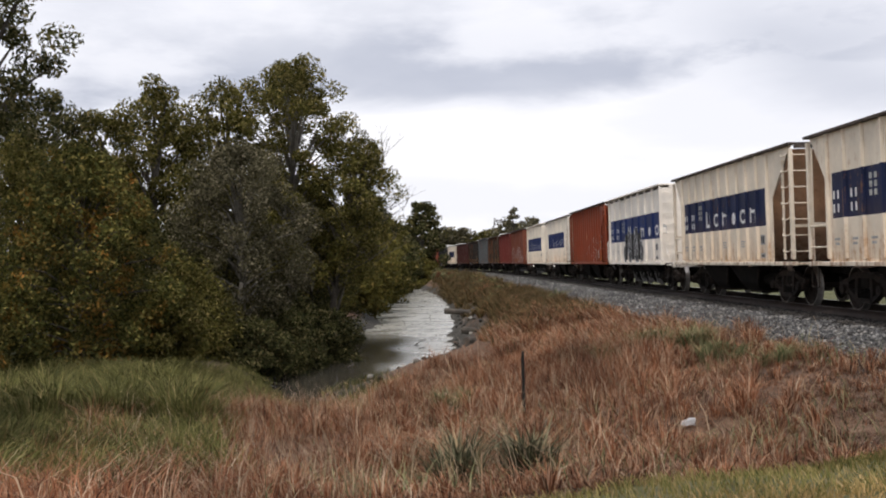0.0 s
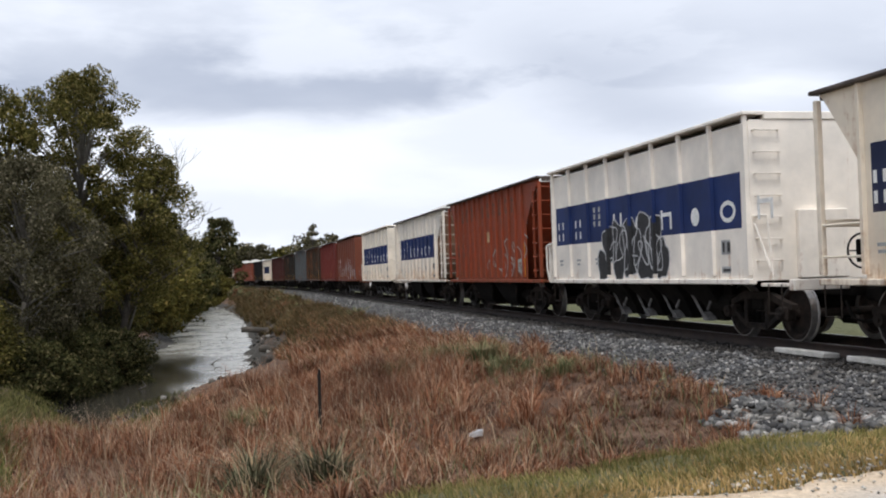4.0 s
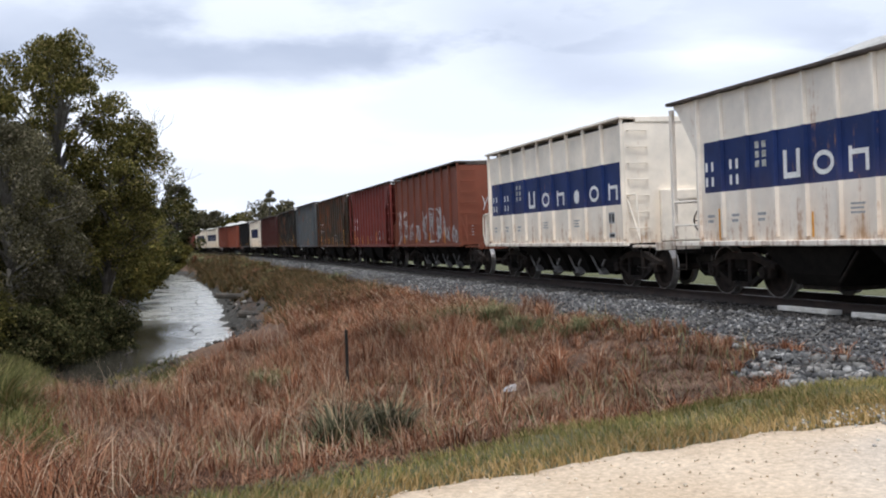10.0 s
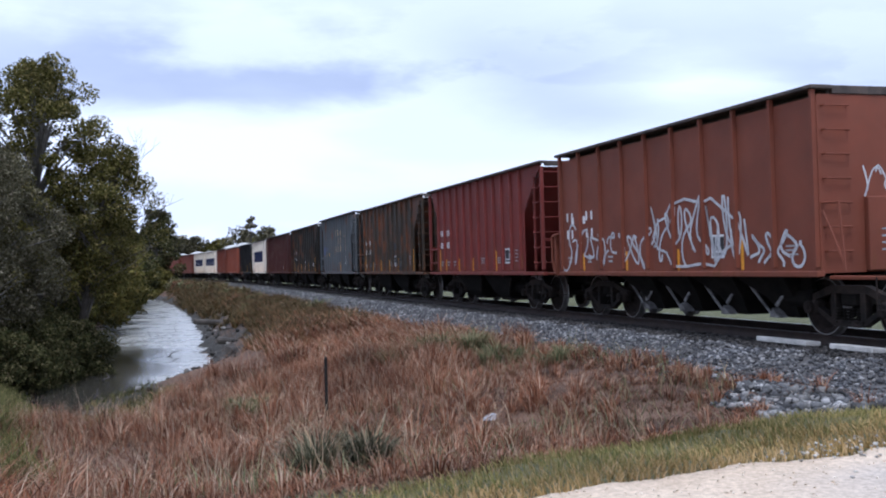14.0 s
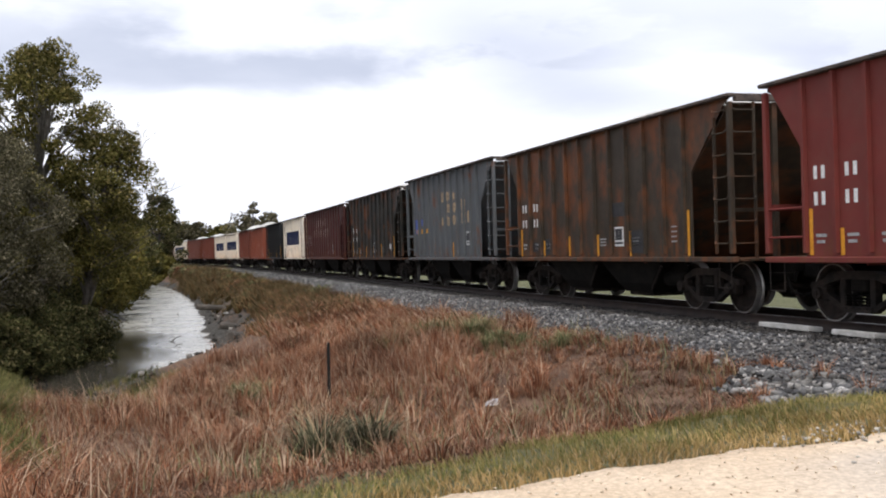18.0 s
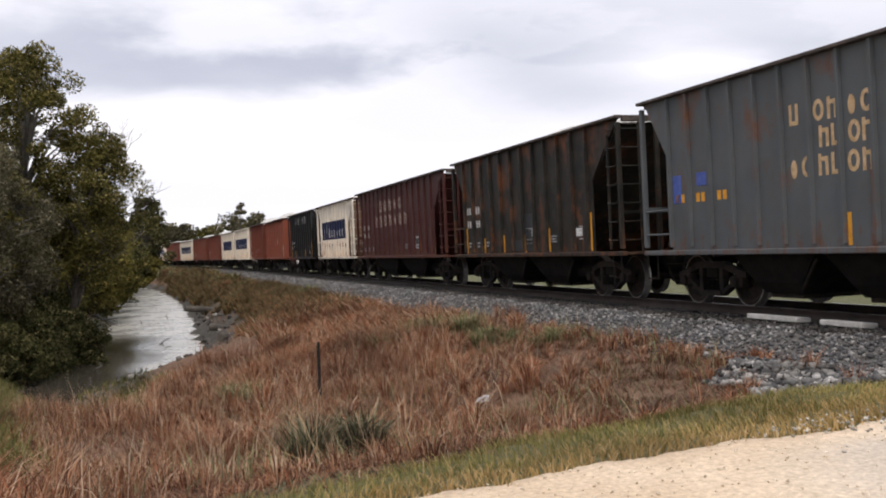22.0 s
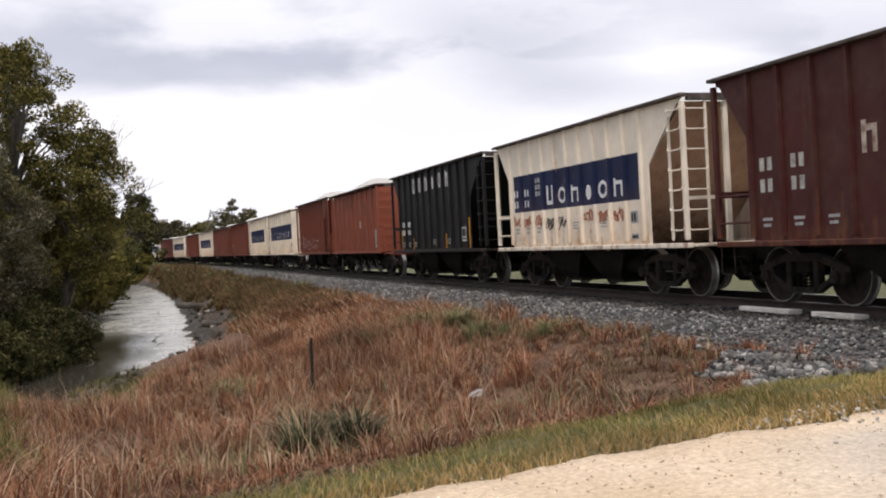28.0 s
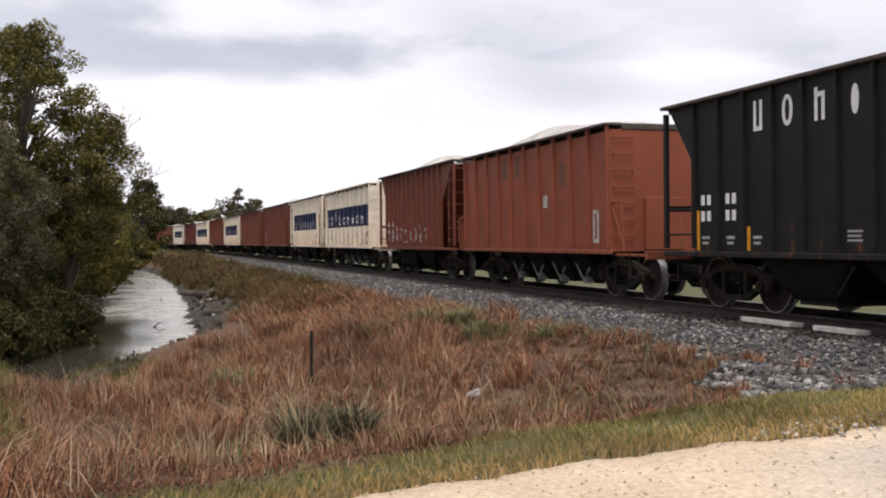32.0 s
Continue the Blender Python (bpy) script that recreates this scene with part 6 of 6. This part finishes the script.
def bed_z(d):
    return np.interp(np.abs(d), [0, 1.0, 2.2, 3.4, 4.9], [0.155, 0.155, 0.12, -0.03, -0.24])


def build_stones():
    s, d = np.concatenate([NP.uniform(-8, 45, 42000), NP.uniform(45, 110, 9000)]), np.concatenate([NP.uniform(0.9, 4.9, 42000), NP.uniform(0.9, 5.1, 9000)])
    x, y, _ = on_track(s, -d)
    # stones close to the ties are coloured for the shade under the train
    size, in_shade = np.where(s > 45, NP.uniform(0.06, 0.12, len(s)), NP.uniform(0.03, 0.078, len(s))), d < 1.85 + 0.15 * np.sin(s * 3.1) + 0.1 * np.sin(s * 7.7)
    for sel, mat, label in ((~in_shade, "ballast", "loose grey ballast stones beside the rails"), (in_shade, "dark_ballast", "ballast stones by the tie ends, coloured dark for the train's shade")):
        stones("ballast_stones", np.stack([x, y], -1)[sel], size[sel], M[mat], label, "ballast", 0.2, bed_z(d)[sel])
    s, d = NP.uniform(-8, 40, 5000), NP.uniform(-0.62, 0.62, 5000)
    x, y, _ = on_track(s, -d)
    # crib stones take the same painted shade
    stones("crib_stones", np.stack([x, y], -1), NP.uniform(0.03, 0.07, len(s)), M["dark_ballast"], "ballast stones between the ties", "ballast", 0.3, bed_z(d))

    p = scatter(30000, 2, 10, 8, 16, stone_fan)
    stones("pale_stones", p, 0.035 + 0.10 * NP.uniform(0, 1, len(p)) ** 2, M["pale_stone"], "pale broken stone spilling from the ballast", "stones", 0.2)
    p = scatter(24000, -9, 8, 0, 10, lambda x, y: (lambda u, dr: (dr < -0.1) & (dr > -4.5) & (NP.uniform(size=x.size) < np.exp(np.clip(dr, -9, 0) * 0.6)))(*road_ud(x, y)))
    stones("road_stones", p, NP.uniform(0.2, 0.5, len(p)) ** 2 * 0.105, M["road_stone"], "loose limestone chips along the road edge", "stones", 0.1, np.clip(0.03 + 0.034 * road_ud(p[:, 0], p[:, 1])[0], -0.12, 0.40) + 0.012)
    p = scatter(9000, 0, 9, 5, 11, lambda x, y: (lambda u, dr: (u > 4.3 + 0.3 * np.sin(dr * 9)) & (u < 9.5) & (dr < 0.15) & (dr > -0.9) & (NP.uniform(size=u.size) < np.exp(-np.abs(dr + 0.15) * 3.5)))(*road_ud(x, y)))
    stones("grey_chips", p, NP.uniform(0.012, 0.038, len(p)), M["chip"], "grey stone chips along the edge of the road", "stones", 0.1, np.clip(0.03 + 0.034 * road_ud(p[:, 0], p[:, 1])[0], -0.12, 0.40) + 0.012)
    p = scatter(9000, -32, 0, 24, 90, lambda x, y: (lambda s, d, z: (d > shore_d(s) - 2.1) & (d < shore_d(s) + 0.5) & (z > -2.45))(*track_sd(x, y), ground_z(x, y)))
    stones("bank_stones", p, NP.uniform(0.2, 0.55, len(p)) ** 2, M["mud_stone"], "grey stones and clods on the muddy bank", "stones", 0.35)


def build_plants():
    def thin(x, y):
        return NP.uniform(size=x.size) < np.clip(1.2 - y / 36, 0.2, 1) * np.clip(0.5 + 0.6 * wave(x, y, 1.3, 5.0), 0.08, 1)
    p = scatter(190000, -17, 6, 6, 27, lambda x, y: in_ditch(x, y, 2.0, -1.75) & thin(x, y))
    tall = np.clip(0.36 + 0.22 * wave(p[:, 0], p[:, 1], 0.8, 3.0) + 0.08 * wave(p[:, 0], p[:, 1], 2.6, 1.0) - 0.15 * np.clip(p[:, 0] + 0.2, 0, 2.4), 0.07, 0.85)
    tall = tall * np.where((p[:, 0] > -2.3 + 0.3 * np.sin(p[:, 1] * 2)) & (p[:, 1] < 12.3), 0.5, 1.0)
    tall = tall * np.where((np.abs(p[:, 0] + 1.15) < 0.75) & (p[:, 1] < 11.6), 0.45, 1.0)
    tall = tall * np.where((np.abs(p[:, 0] + 1.7) < 0.45) & (p[:, 1] > 13.5) & (p[:, 1] < 17.2), 0.6, 1.0)
    tall = tall * np.clip((ground_z(p[:, 0], p[:, 1]) + 1.95) / 0.6, 0.3, 1)
    blades("dry_grass", p, tall * NP.uniform(0.45, 1.4, len(p)), 0.0044, 1.0, M["dry"], "tall rust-brown dry grass on the bank", "grass", 1.0, 2.6)
    c = scatter(620, -15, 5, 7, 26, lambda x, y: in_ditch(x, y, 2.3, -1.75) & (NP.uniform(size=x.size) < np.clip(1.1 - 0.16 * np.clip(x, 0, 9), 0.2, 1)))
    c = c[(c[:, 0] + 0.9) ** 2 + (c[:, 1] - 11.7) ** 2 > 1.1]
    c = c[~((c[:, 0] > -2.2) & (c[:, 1] < 12.3))]
    low = np.clip((ground_z(c[:, 0], c[:, 1]) + 1.95) / 0.6, 0.35, 1)
    fans("grass_tussocks", c, 90, low * NP.uniform(0.26, 0.62, len(c)) * np.clip(1.05 - 0.16 * np.clip(c[:, 0], 0, 5), 0.4, 1.05), 0.0048, M["dry"], "tussocks of rust-brown bunch grass", "grass")
    p = scatter(230000, -14, 7, 6, 27, lambda x, y: in_ditch(x, y, 1.75, -1.85, 4.6))
    blades("grass_thatch", p, NP.uniform(0.03, 0.13, len(p)), 0.0055, 3.0, M["mat"], "matted dead grass lying on the earth", "grass", 1.2, 2.0)
    s, d = np.concatenate([NP.uniform(8, 42, 60000), NP.uniform(42, 150, 60000)]), NP.uniform(4.9, 8.5, 120000)
    keep = d < shore_d(s) - np.clip((74 - s) / 20, 0.3, 1.7) + 0.35 * np.sin(s * 0.9)
    s, d = s[keep], d[keep]
    p = np.stack(on_track(s, -d)[:2], -1)
    p = p[ground_z(p[:, 0], p[:, 1]) > -1.8]
    olive = NP.uniform(size=len(p)) < np.clip((track_sd(p[:, 0], p[:, 1])[0] - 14) / 22, 0.05, 0.85)
    blades("bank_undergrowth", p[olive], NP.uniform(0.15, 0.6, int(olive.sum())), 0.015, 0.9, M["weed"], "olive and brown undergrowth along the railway bank", "undergrowth")
    p = p[~olive]
    blades("bank_grass", p, NP.uniform(0.12, 0.5, len(p)), 0.013, 0.9, M["dry"], "dry grass along the railway bank", "grass")
    p = scatter(330000, -13, 9, 0, 13, lambda x, y: (lambda u, dr: (dr > 0.16 * verge_top(u)) & (dr < verge_top(u)) & (u < 9.0))(*road_ud(x, y)))
    blades("verge_grass", p, NP.uniform(0.04, 0.11, len(p)), 0.0044, 0.7, M["verge"], "short yellow-green grass along the road", "grass")
    p = scatter(330000, -13, 9, 0, 13, lambda x, y: (lambda u, dr: (dr > road_edge(u) - 0.01 + NP.normal(0, 0.035, u.size)) & (dr < (0.28 + 0.22 * NP.uniform(size=u.size)) * verge_top(u)) & (u < 9.0))(*road_ud(x, y)))
    blades("verge_stubble", p, NP.uniform(0.03, 0.10, len(p)), 0.0055, 0.9, M["tan"], "short tan grass at the road edge", "grass")
    p = scatter(90000, -20, -3, 10.5, 26, lambda x, y: (x < 0.5 - 0.46 * (y - 0.9) + 0.35 * wave(x, y, 1.4, 2.2)) & (ground_z(x, y) > -2.2) & (track_sd(x, y)[1] < 22) & (y > 9.5 + 0.25 * (x + 12)))
    blades("reed_bed", p, NP.uniform(0.25, 0.55, len(p)), 0.009, 0.9, M["reed"], "dense green reeds beside the pond", "reeds")
    p = scatter(26000, -14, -4, 20, 31, lambda x, y: (ground_z(x, y) < -1.6) & (ground_z(x, y) > -2.24))
    blades("shore_grass", p, NP.uniform(0.08, 0.3, len(p)), 0.010, 0.7, M["reed"], "low green grass on the near shore", "grass")
    for i, (x, y, r, h, n) in enumerate([(-1.22, 9.9, 0.12, 0.56, 560), (-0.74, 11.3, 0.16, 0.70, 760),
                                         (-0.3, 21.6, 0.75, 0.5, 1500), (0.6, 20.8, 0.6, 0.5, 1200), (-0.9, 20.6, 0.5, 0.42, 800), (1.3, 19.2, 0.5, 0.4, 800), (2.0, 17.8, 0.4, 0.35, 500), (-3.4, 18.6, 0.5, 0.4, 700), *[(*[float(q) for q in on_track(k * 6.2 + 28, -(5.4 + 1.3 * ((k * 7) % 5) / 4))[:2]], 0.55 + 0.03 * k, 0.5 + 0.028 * k, 420) for k in range(20)]]):
        k = max(3, int(n / 130))
        a, q = NP.uniform(0, 6.283, k), np.sqrt(NP.uniform(0, 1, k)) * r * 0.8
        fans("grass_clump", np.stack([x + np.cos(a) * q, y + np.sin(a) * q], -1), 75 if i < 2 else 130, h * NP.uniform(0.7, 1.15, k), (0.011 if i < 2 else 0.007) + 0.0008 * max(0, y - 25) ** 0.8, M["sedge" if i < 2 else "clump" if i < 9 or i % 3 else "dry"], "grey-green grass clump on the bank", "grass clump")
    c = scatter(1500, -3, 5, 7.5, 22, lambda x, y: in_ditch(x, y, 2.1, -1.75) & (NP.uniform(size=x.size) < np.clip(0.55 + 0.5 * wave(x, y, 1.7, 2.0), 0.1, 1)))
    fans("low_tussocks", c, 42, NP.uniform(0.10, 0.30, len(c)), 0.0046, M["dry"], "low tangled tufts of dry grass", "grass")
    c = scatter(430, -19, -4, 10.5, 25, lambda x, y: (x < 0.4 - 0.46 * (y - 0.9)) & (ground_z(x, y) > -2.1) & (y > 9.8 + 0.25 * (x + 12)))
    fans("reed_tussocks", c, 130, NP.uniform(0.28, 0.62, len(c)) * np.clip(1.0 + 0.4 * wave(c[:, 0], c[:, 1], 0.9, 1.2), 0.6, 1.6), 0.009, M["reed"], "arching yellow-green reed tussocks by the pond", "reeds")
    c = scatter(150, -12, -7.2, 15.5, 22.5, lambda x, y: (x < -0.2 - 0.46 * (y - 0.9)))
    fans("reed_stools", c, 120, NP.uniform(0.6, 0.95, len(c)), 0.010, M["reed"], "tall green reed stools at the edge of the reed bed", "reeds")
    c = np.stack(on_track(11 + 124 * NP.uniform(0, 1, 560) ** 0.85, -NP.uniform(5.1, 8.0, 560))[:2], -1)
    fans("bank_weeds", c, 60, NP.uniform(0.3, 0.7, len(c)) * np.clip(0.2 + track_sd(c[:, 0], c[:, 1])[0] / 60, 0.35, 1.6), 0.022, M["weed"], "olive weeds along the railway bank", "weeds")
    p = scatter(2600, -14, -4, 23, 33, lambda x, y: (ground_z(x, y) < -1.9) & (ground_z(x, y) > -2.7))
    blades("shore_debris", p, NP.uniform(0.03, 0.22, len(p)) + np.maximum(0, -2.25 - ground_z(p[:, 0], p[:, 1])), 0.03, 2.0, M["under"], "dark dead stems and mud in the shallows", "debris")
    p = scatter(16000, -12, 4, 8, 24, lambda x, y: in_ditch(x, y, 2.2, -1.75) & (NP.uniform(size=x.size) < np.clip(0.25 + 0.6 * wave(x, y, 0.9, 6.0), 0.03, 1)))
    blades("green_blades", p, NP.uniform(0.12, 0.42, len(p)), 0.0055, 1.0, M["clump"], "grey-green blades among the dry grass", "grass")
    p = scatter(20000, -3.4, 0.4, 17.2, 23, lambda x, y: in_ditch(x, y, 2.2) & (track_sd(x, y)[1] < 9.5) & (NP.uniform(size=x.size) < np.clip(0.35 + 0.5 * wave(x, y, 1.1, 0.8), 0.05, 0.9)))
    blades("grass_stand", p, NP.uniform(0.25, 0.66, len(p)), 0.005, 0.55, M["dry"], "upright stand of orange-brown bluestem grass", "grass", 0.6, 2.4)
    fans("bent_stalks", np.array([(-1.75, 8.9), (-1.95, 9.2), (-2.9, 8.8), (-4.0, 9.6)]), 6, np.array([0.55, 0.62, 0.5, 0.58]), 0.005, M["stalk"], "long pale stalks bent over in the dry grass", "stalks")
    p = scatter(2600, -9, 3, 8, 24, lambda x, y: in_ditch(x, y, 2.2) & (NP.uniform(size=x.size) < np.clip(0.75 - 0.25 * x, 0.1, 1)))
    blades("dry_stalks", p, NP.uniform(0.30, 0.85, len(p)), 0.0036, 1.2, M["stalk"], "tall pale dry stalks among the grass", "stalks")


build_stones()
build_plants()


MATS = ((1.81, 3.22), (0.23, 1.23))            # along the track


def build_small_things():
    post = tagged(new("fence_post"), "dark rusty steel fence post leaning in the grass", "fence post")
    post.matrix_basis = pose(-1.79, 16.8, -1.2, 0, -0.6, 20)
    part("stem", Geo().box(-0.016, 0.016, -0.034, 0.034, 0, 1.32, 0.004).box(-0.03, 0.012, -0.006, 0.006, 0, 1.25), M["post"], post)
    for k in range(7):
        part("stud", Geo().box(0.012, 0.026, -0.012, 0.012, 0.35 + k * 0.13, 0.37 + k * 0.13), M["post"], post)
    rng = random.Random(8)
    for s0, s1 in MATS:
        x, y, h = on_track((s0 + s1) / 2, -1.22)
        m = tagged(new("track_mat", Geo().box(-0.15, 0.15, -(s1 - s0) / 2, (s1 - s0) / 2, 0, 0.09, 0.015).mesh("track_mat", M["plank"])), "pale weathered board lying along the rail", "board", "boards along the rail")
        m.matrix_basis = pose(float(x), float(y), 0.175, 0, 4, -math.degrees(float(h)))
    g = Geo()
    for k in range(5):
        a = k * 1.3
        g.loft([[(0.06 * math.cos(a + t) * (1 + 0.4 * rng.random()) + 0.03 * k - 0.06, 0.03 * math.sin(a + t) * (1 + 0.5 * rng.random()), z + 0.02 * rng.random()) for t in (0, 1.2, 2.5, 3.8, 5.0)] for z in (0.0, 0.05 + 0.01 * k)])
    trash = tagged(new("litter", g.mesh("litter", M["silver_mark"])), "crumpled white plastic litter in the grass", "litter")
    trash.matrix_basis = pose(0.76, 14.48, float(ground_z(np.array([0.76]), np.array([14.48]))[0]) + 0.04, 0, 0, 40) @ Matrix.Scale(0.9, 4)
    for s, d, length, turn in ((45, 7.9, 2.6, 20), (33, 8.0, 1.8, -35), (26, 8.3, 1.4, 60)):
        x, y, _ = on_track(s, -d)
        g = Geo().rod((-length / 2, 0, 0), (0.1, 0.08, 0.05), 0.17, 9, 0.15).rod((0.1, 0.08, 0.05), (length / 2, -0.05, -0.05), 0.15, 9, 0.10).rod((0.2, 0.05, 0.1), (0.55, 0.5, 0.3), 0.05, 6, 0.025)
        log = tagged(new("log", g.mesh("log", M["bark"])), "dark weathered log lying on the muddy bank", "log", "logs on the bank")
        log.matrix_basis = pose(float(x), float(y), float(ground_z(np.array([x]), np.array([y]))[0]) + 0.10, 0, 6, turn)
    for i in range(12):
        s, d = rng.uniform(24, 60) if i < 5 else rng.uniform(16, 27), rng.uniform(9.4, 12) if i < 5 else rng.uniform(10.8, 13.5)
        x, y, _ = on_track(s, -d)
        g = Geo()
        p = Vector((0, 0, -0.06))
        for k in range(3):
            q = p + Vector((rng.uniform(-0.22, 0.22), rng.uniform(-0.22, 0.22), rng.uniform(-0.02, 0.20)))
            g.rod(p, q, 0.035 - 0.008 * k, 6, 0.028 - 0.008 * k)
            p = q
        t = tagged(new("drift_branch", g.mesh("drift_branch", M["bark"])), "dark dead branch in the shallow water", "branch", "branches in the water")
        t.matrix_basis = pose(float(x), float(y), -2.25)


build_small_things()


def motions():
    times = [i * 0.5 for i in range(65)]
    for i, car in TRAIN.items():
        walk(car, [(t, car_pose(i, t)) for t in times])
    ticks = [i * 0.1 for i in range(321)]
    turn = [math.degrees((train_s(0) - train_s(t)) / WHEEL_R) for t in ticks]
    for wheel, x in ROLLING:
        walk(wheel, [(t, pose(x, 0, WHEEL_R, 0, a, 0)) for t, a in zip(ticks, turn)])


def build_trees():
    T = tree
    T("tall_tree", -15.9, 41.0, 11.6, 3.6, "leaf_green", "tall grey-green tree on the far bank of the pond", 150, 200, 0.095, 0.25, "pale_bark", 1, clump_r=0.10)
    T("bank_tree", -14.6, 40.8, 8.9, 2.2, "leaf_green", "drooping green tree over the water with bare twigs", 80, 180, 0.085, 0.34, "bark", 2, lean=(1.9, 0.2), bare=20)
    bare_tree("bare_tree", -15.0, 42.6, 8.8, "leafless grey tree leaning from behind the crowns", 61)
    T("back_tree", -18.5, 40.3, 10.8, 3.0, "leaf_green", "dark tree between two taller ones", 60, 170, 0.105, 0.1, "bark", 12)
    T("back_tree", -20.9, 41.4, 9.8, 2.6, "leaf_green", "green tree filling the gap in the thicket", 60, 150, 0.105, 0.1, "bark", 15)
    T("back_tree", -23.2, 38.0, 9.4, 2.6, "leaf_green", "green tree at the back of the thicket", 60, 170, 0.105, 0.1, "bark", 13)
    T("back_tree", -26.5, 37.0, 9.8, 2.8, "leaf_dark", "dark tree at the back of the thicket", 60, 170, 0.105, 0.1, "bark", 14)
    T("willow", -15.0, 34.3, 7.4, 2.7, "leaf_grey", "pale grey-green willow beside the pond", 120, 190, 0.08, 0.08, "pale_bark", 3, clump_r=0.15)
    T("round_tree", -20.6, 38.0, 10.2, 2.6, "leaf_green", "broad green tree in the thicket", 80, 190, 0.105, 0.15, "bark", 4)
    T("autumn_tree", -16.4, 26.6, 6.2, 2.5, "leaf_rust", "low tree with yellow and orange autumn leaves", 100, 190, 0.095, 0.04, "bark", 5)
    T("thicket_tree", -22.8, 34.5, 9.6, 2.4, "leaf_dark", "dark green tree in the thicket", 60, 160, 0.105, 0.1, "bark", 6)
    T("corner_tree", -18.5, 25.0, 13.6, 2.5, "leaf_dark", "tall dark tree with a sparse top", 60, 170, 0.105, 0.5, "bark", 7)
    T("green_tree", -20.5, 29.5, 7.0, 2.6, "leaf_green", "bushy green tree behind the reeds", 80, 180, 0.10, 0.05, "bark", 8)
    for i, (x, y, h, r, m) in enumerate([(-13.6, 34.2, 2.2, 1.4, "leaf_dark"), (-13.4, 31.6, 1.6, 1.2, "leaf_dark"), (-13.3, 38.6, 2.4, 1.2, "leaf_dark"), (-13.8, 36.0, 2.6, 1.4, "leaf_dark"), (-15.2, 30.8, 3.0, 1.7, "leaf_green"), (-17.5, 34.0, 4.6, 2.2, "leaf_dark"), (-18.6, 30.0, 4.6, 2.2, "leaf_dark"), (-14.6, 28.2, 2.2, 1.3, "leaf_green"), (-18.0, 23.4, 3.0, 1.7, "leaf_rust"),
                                        (-16.5, 44.5, 4.2, 2.2, "leaf_dark"), (-18.5, 41.0, 5.0, 2.4, "leaf_dark")]):
        T("shrub", x, y, h, r, m, "dense dark shrub at the water's edge", 50, 170, 0.085, 0.0, seed=20 + i, category="shrub", clump_r=0.24)
    rng = random.Random(3)
    for i, (s, d, h, r, m) in enumerate([(38, 17.0, 6.0, 2.4, "leaf_green"), (45, 16.4, 5.5, 2.4, "leaf_green"), (52, 15.4, 6.2, 2.7, "leaf_olive"), (58, 15.0, 5.6, 2.8, "leaf_olive"), (66, 14.6, 6.6, 2.9, "leaf_olive"), (74, 15.5, 9.4, 3.2, "leaf_dark"),
                                        (84, 14.4, 8.0, 3.4, "leaf_green"), (94, 15.4, 7.0, 3.0, "leaf_olive"), (100, 15.2, 6.4, 2.8, "leaf_olive"), (110, 14.6, 5.6, 2.8, "leaf_olive"), (118, 13.0, 5.4, 3.0, "leaf_green"), (142, 8.9, 5.6, 3.2, "leaf_olive"), (154, 7.4, 5.6, 3.2, "leaf_green"), (146, 7.6, 13.6, 3.6, "leaf_dark"), (150, 11.0, 6.0, 3.4, "leaf_olive"), (106, 14.0, 8.4, 3.6, "leaf_dark"), (122, 13.5, 9.0, 4.0, "leaf_dark"), (140, 13.0, 7.0, 3.6, "leaf_green"), (160, 13.0, 7.5, 4.0, "leaf_dark")]):
        x, y, _ = on_track(s, -d)
        T("channel_tree", float(x), float(y), h, r, m, "low green tree beside the channel", 75, 130, 0.10 + s * 0.0011, 0.02, seed=40 + i, clump_r=0.2)
    for i in range(16):
        s, d = 40 + i * 11 + rng.uniform(-3, 3), rng.uniform(20, 32)
        x, y, _ = on_track(s, -d)
        T("wood_tree", float(x), float(y), rng.uniform(7.5, 10), rng.uniform(3.4, 4.4), rng.choice(("leaf_dark", "leaf_green")), "tree of the wood behind the channel", 50, 60, 0.3, 0.05, seed=70 + i, clump_r=0.2)
    T("lone_tree", -32.5, 181, 11.6, 1.9, "leaf_grey", "slender far tree above the train", 22, 70, 0.22, 0.45, seed=95, clump_r=0.2)
    for i in range(26):
        a, D = -8.5 - i * 0.62 + rng.uniform(-0.3, 0.3), 250 + rng.uniform(0, 70) + i * 4
        T("far_tree", D * math.sin(radians(a)), D * math.cos(radians(a)), rng.uniform(10.0, 14.0), rng.uniform(5.0, 7.5), rng.choice(("leaf_grey", "leaf_green")), "tree in the distant wood", 36, 50, 0.55, 0.05, seed=110 + i, clump_r=0.22)


build_trees()


motions()
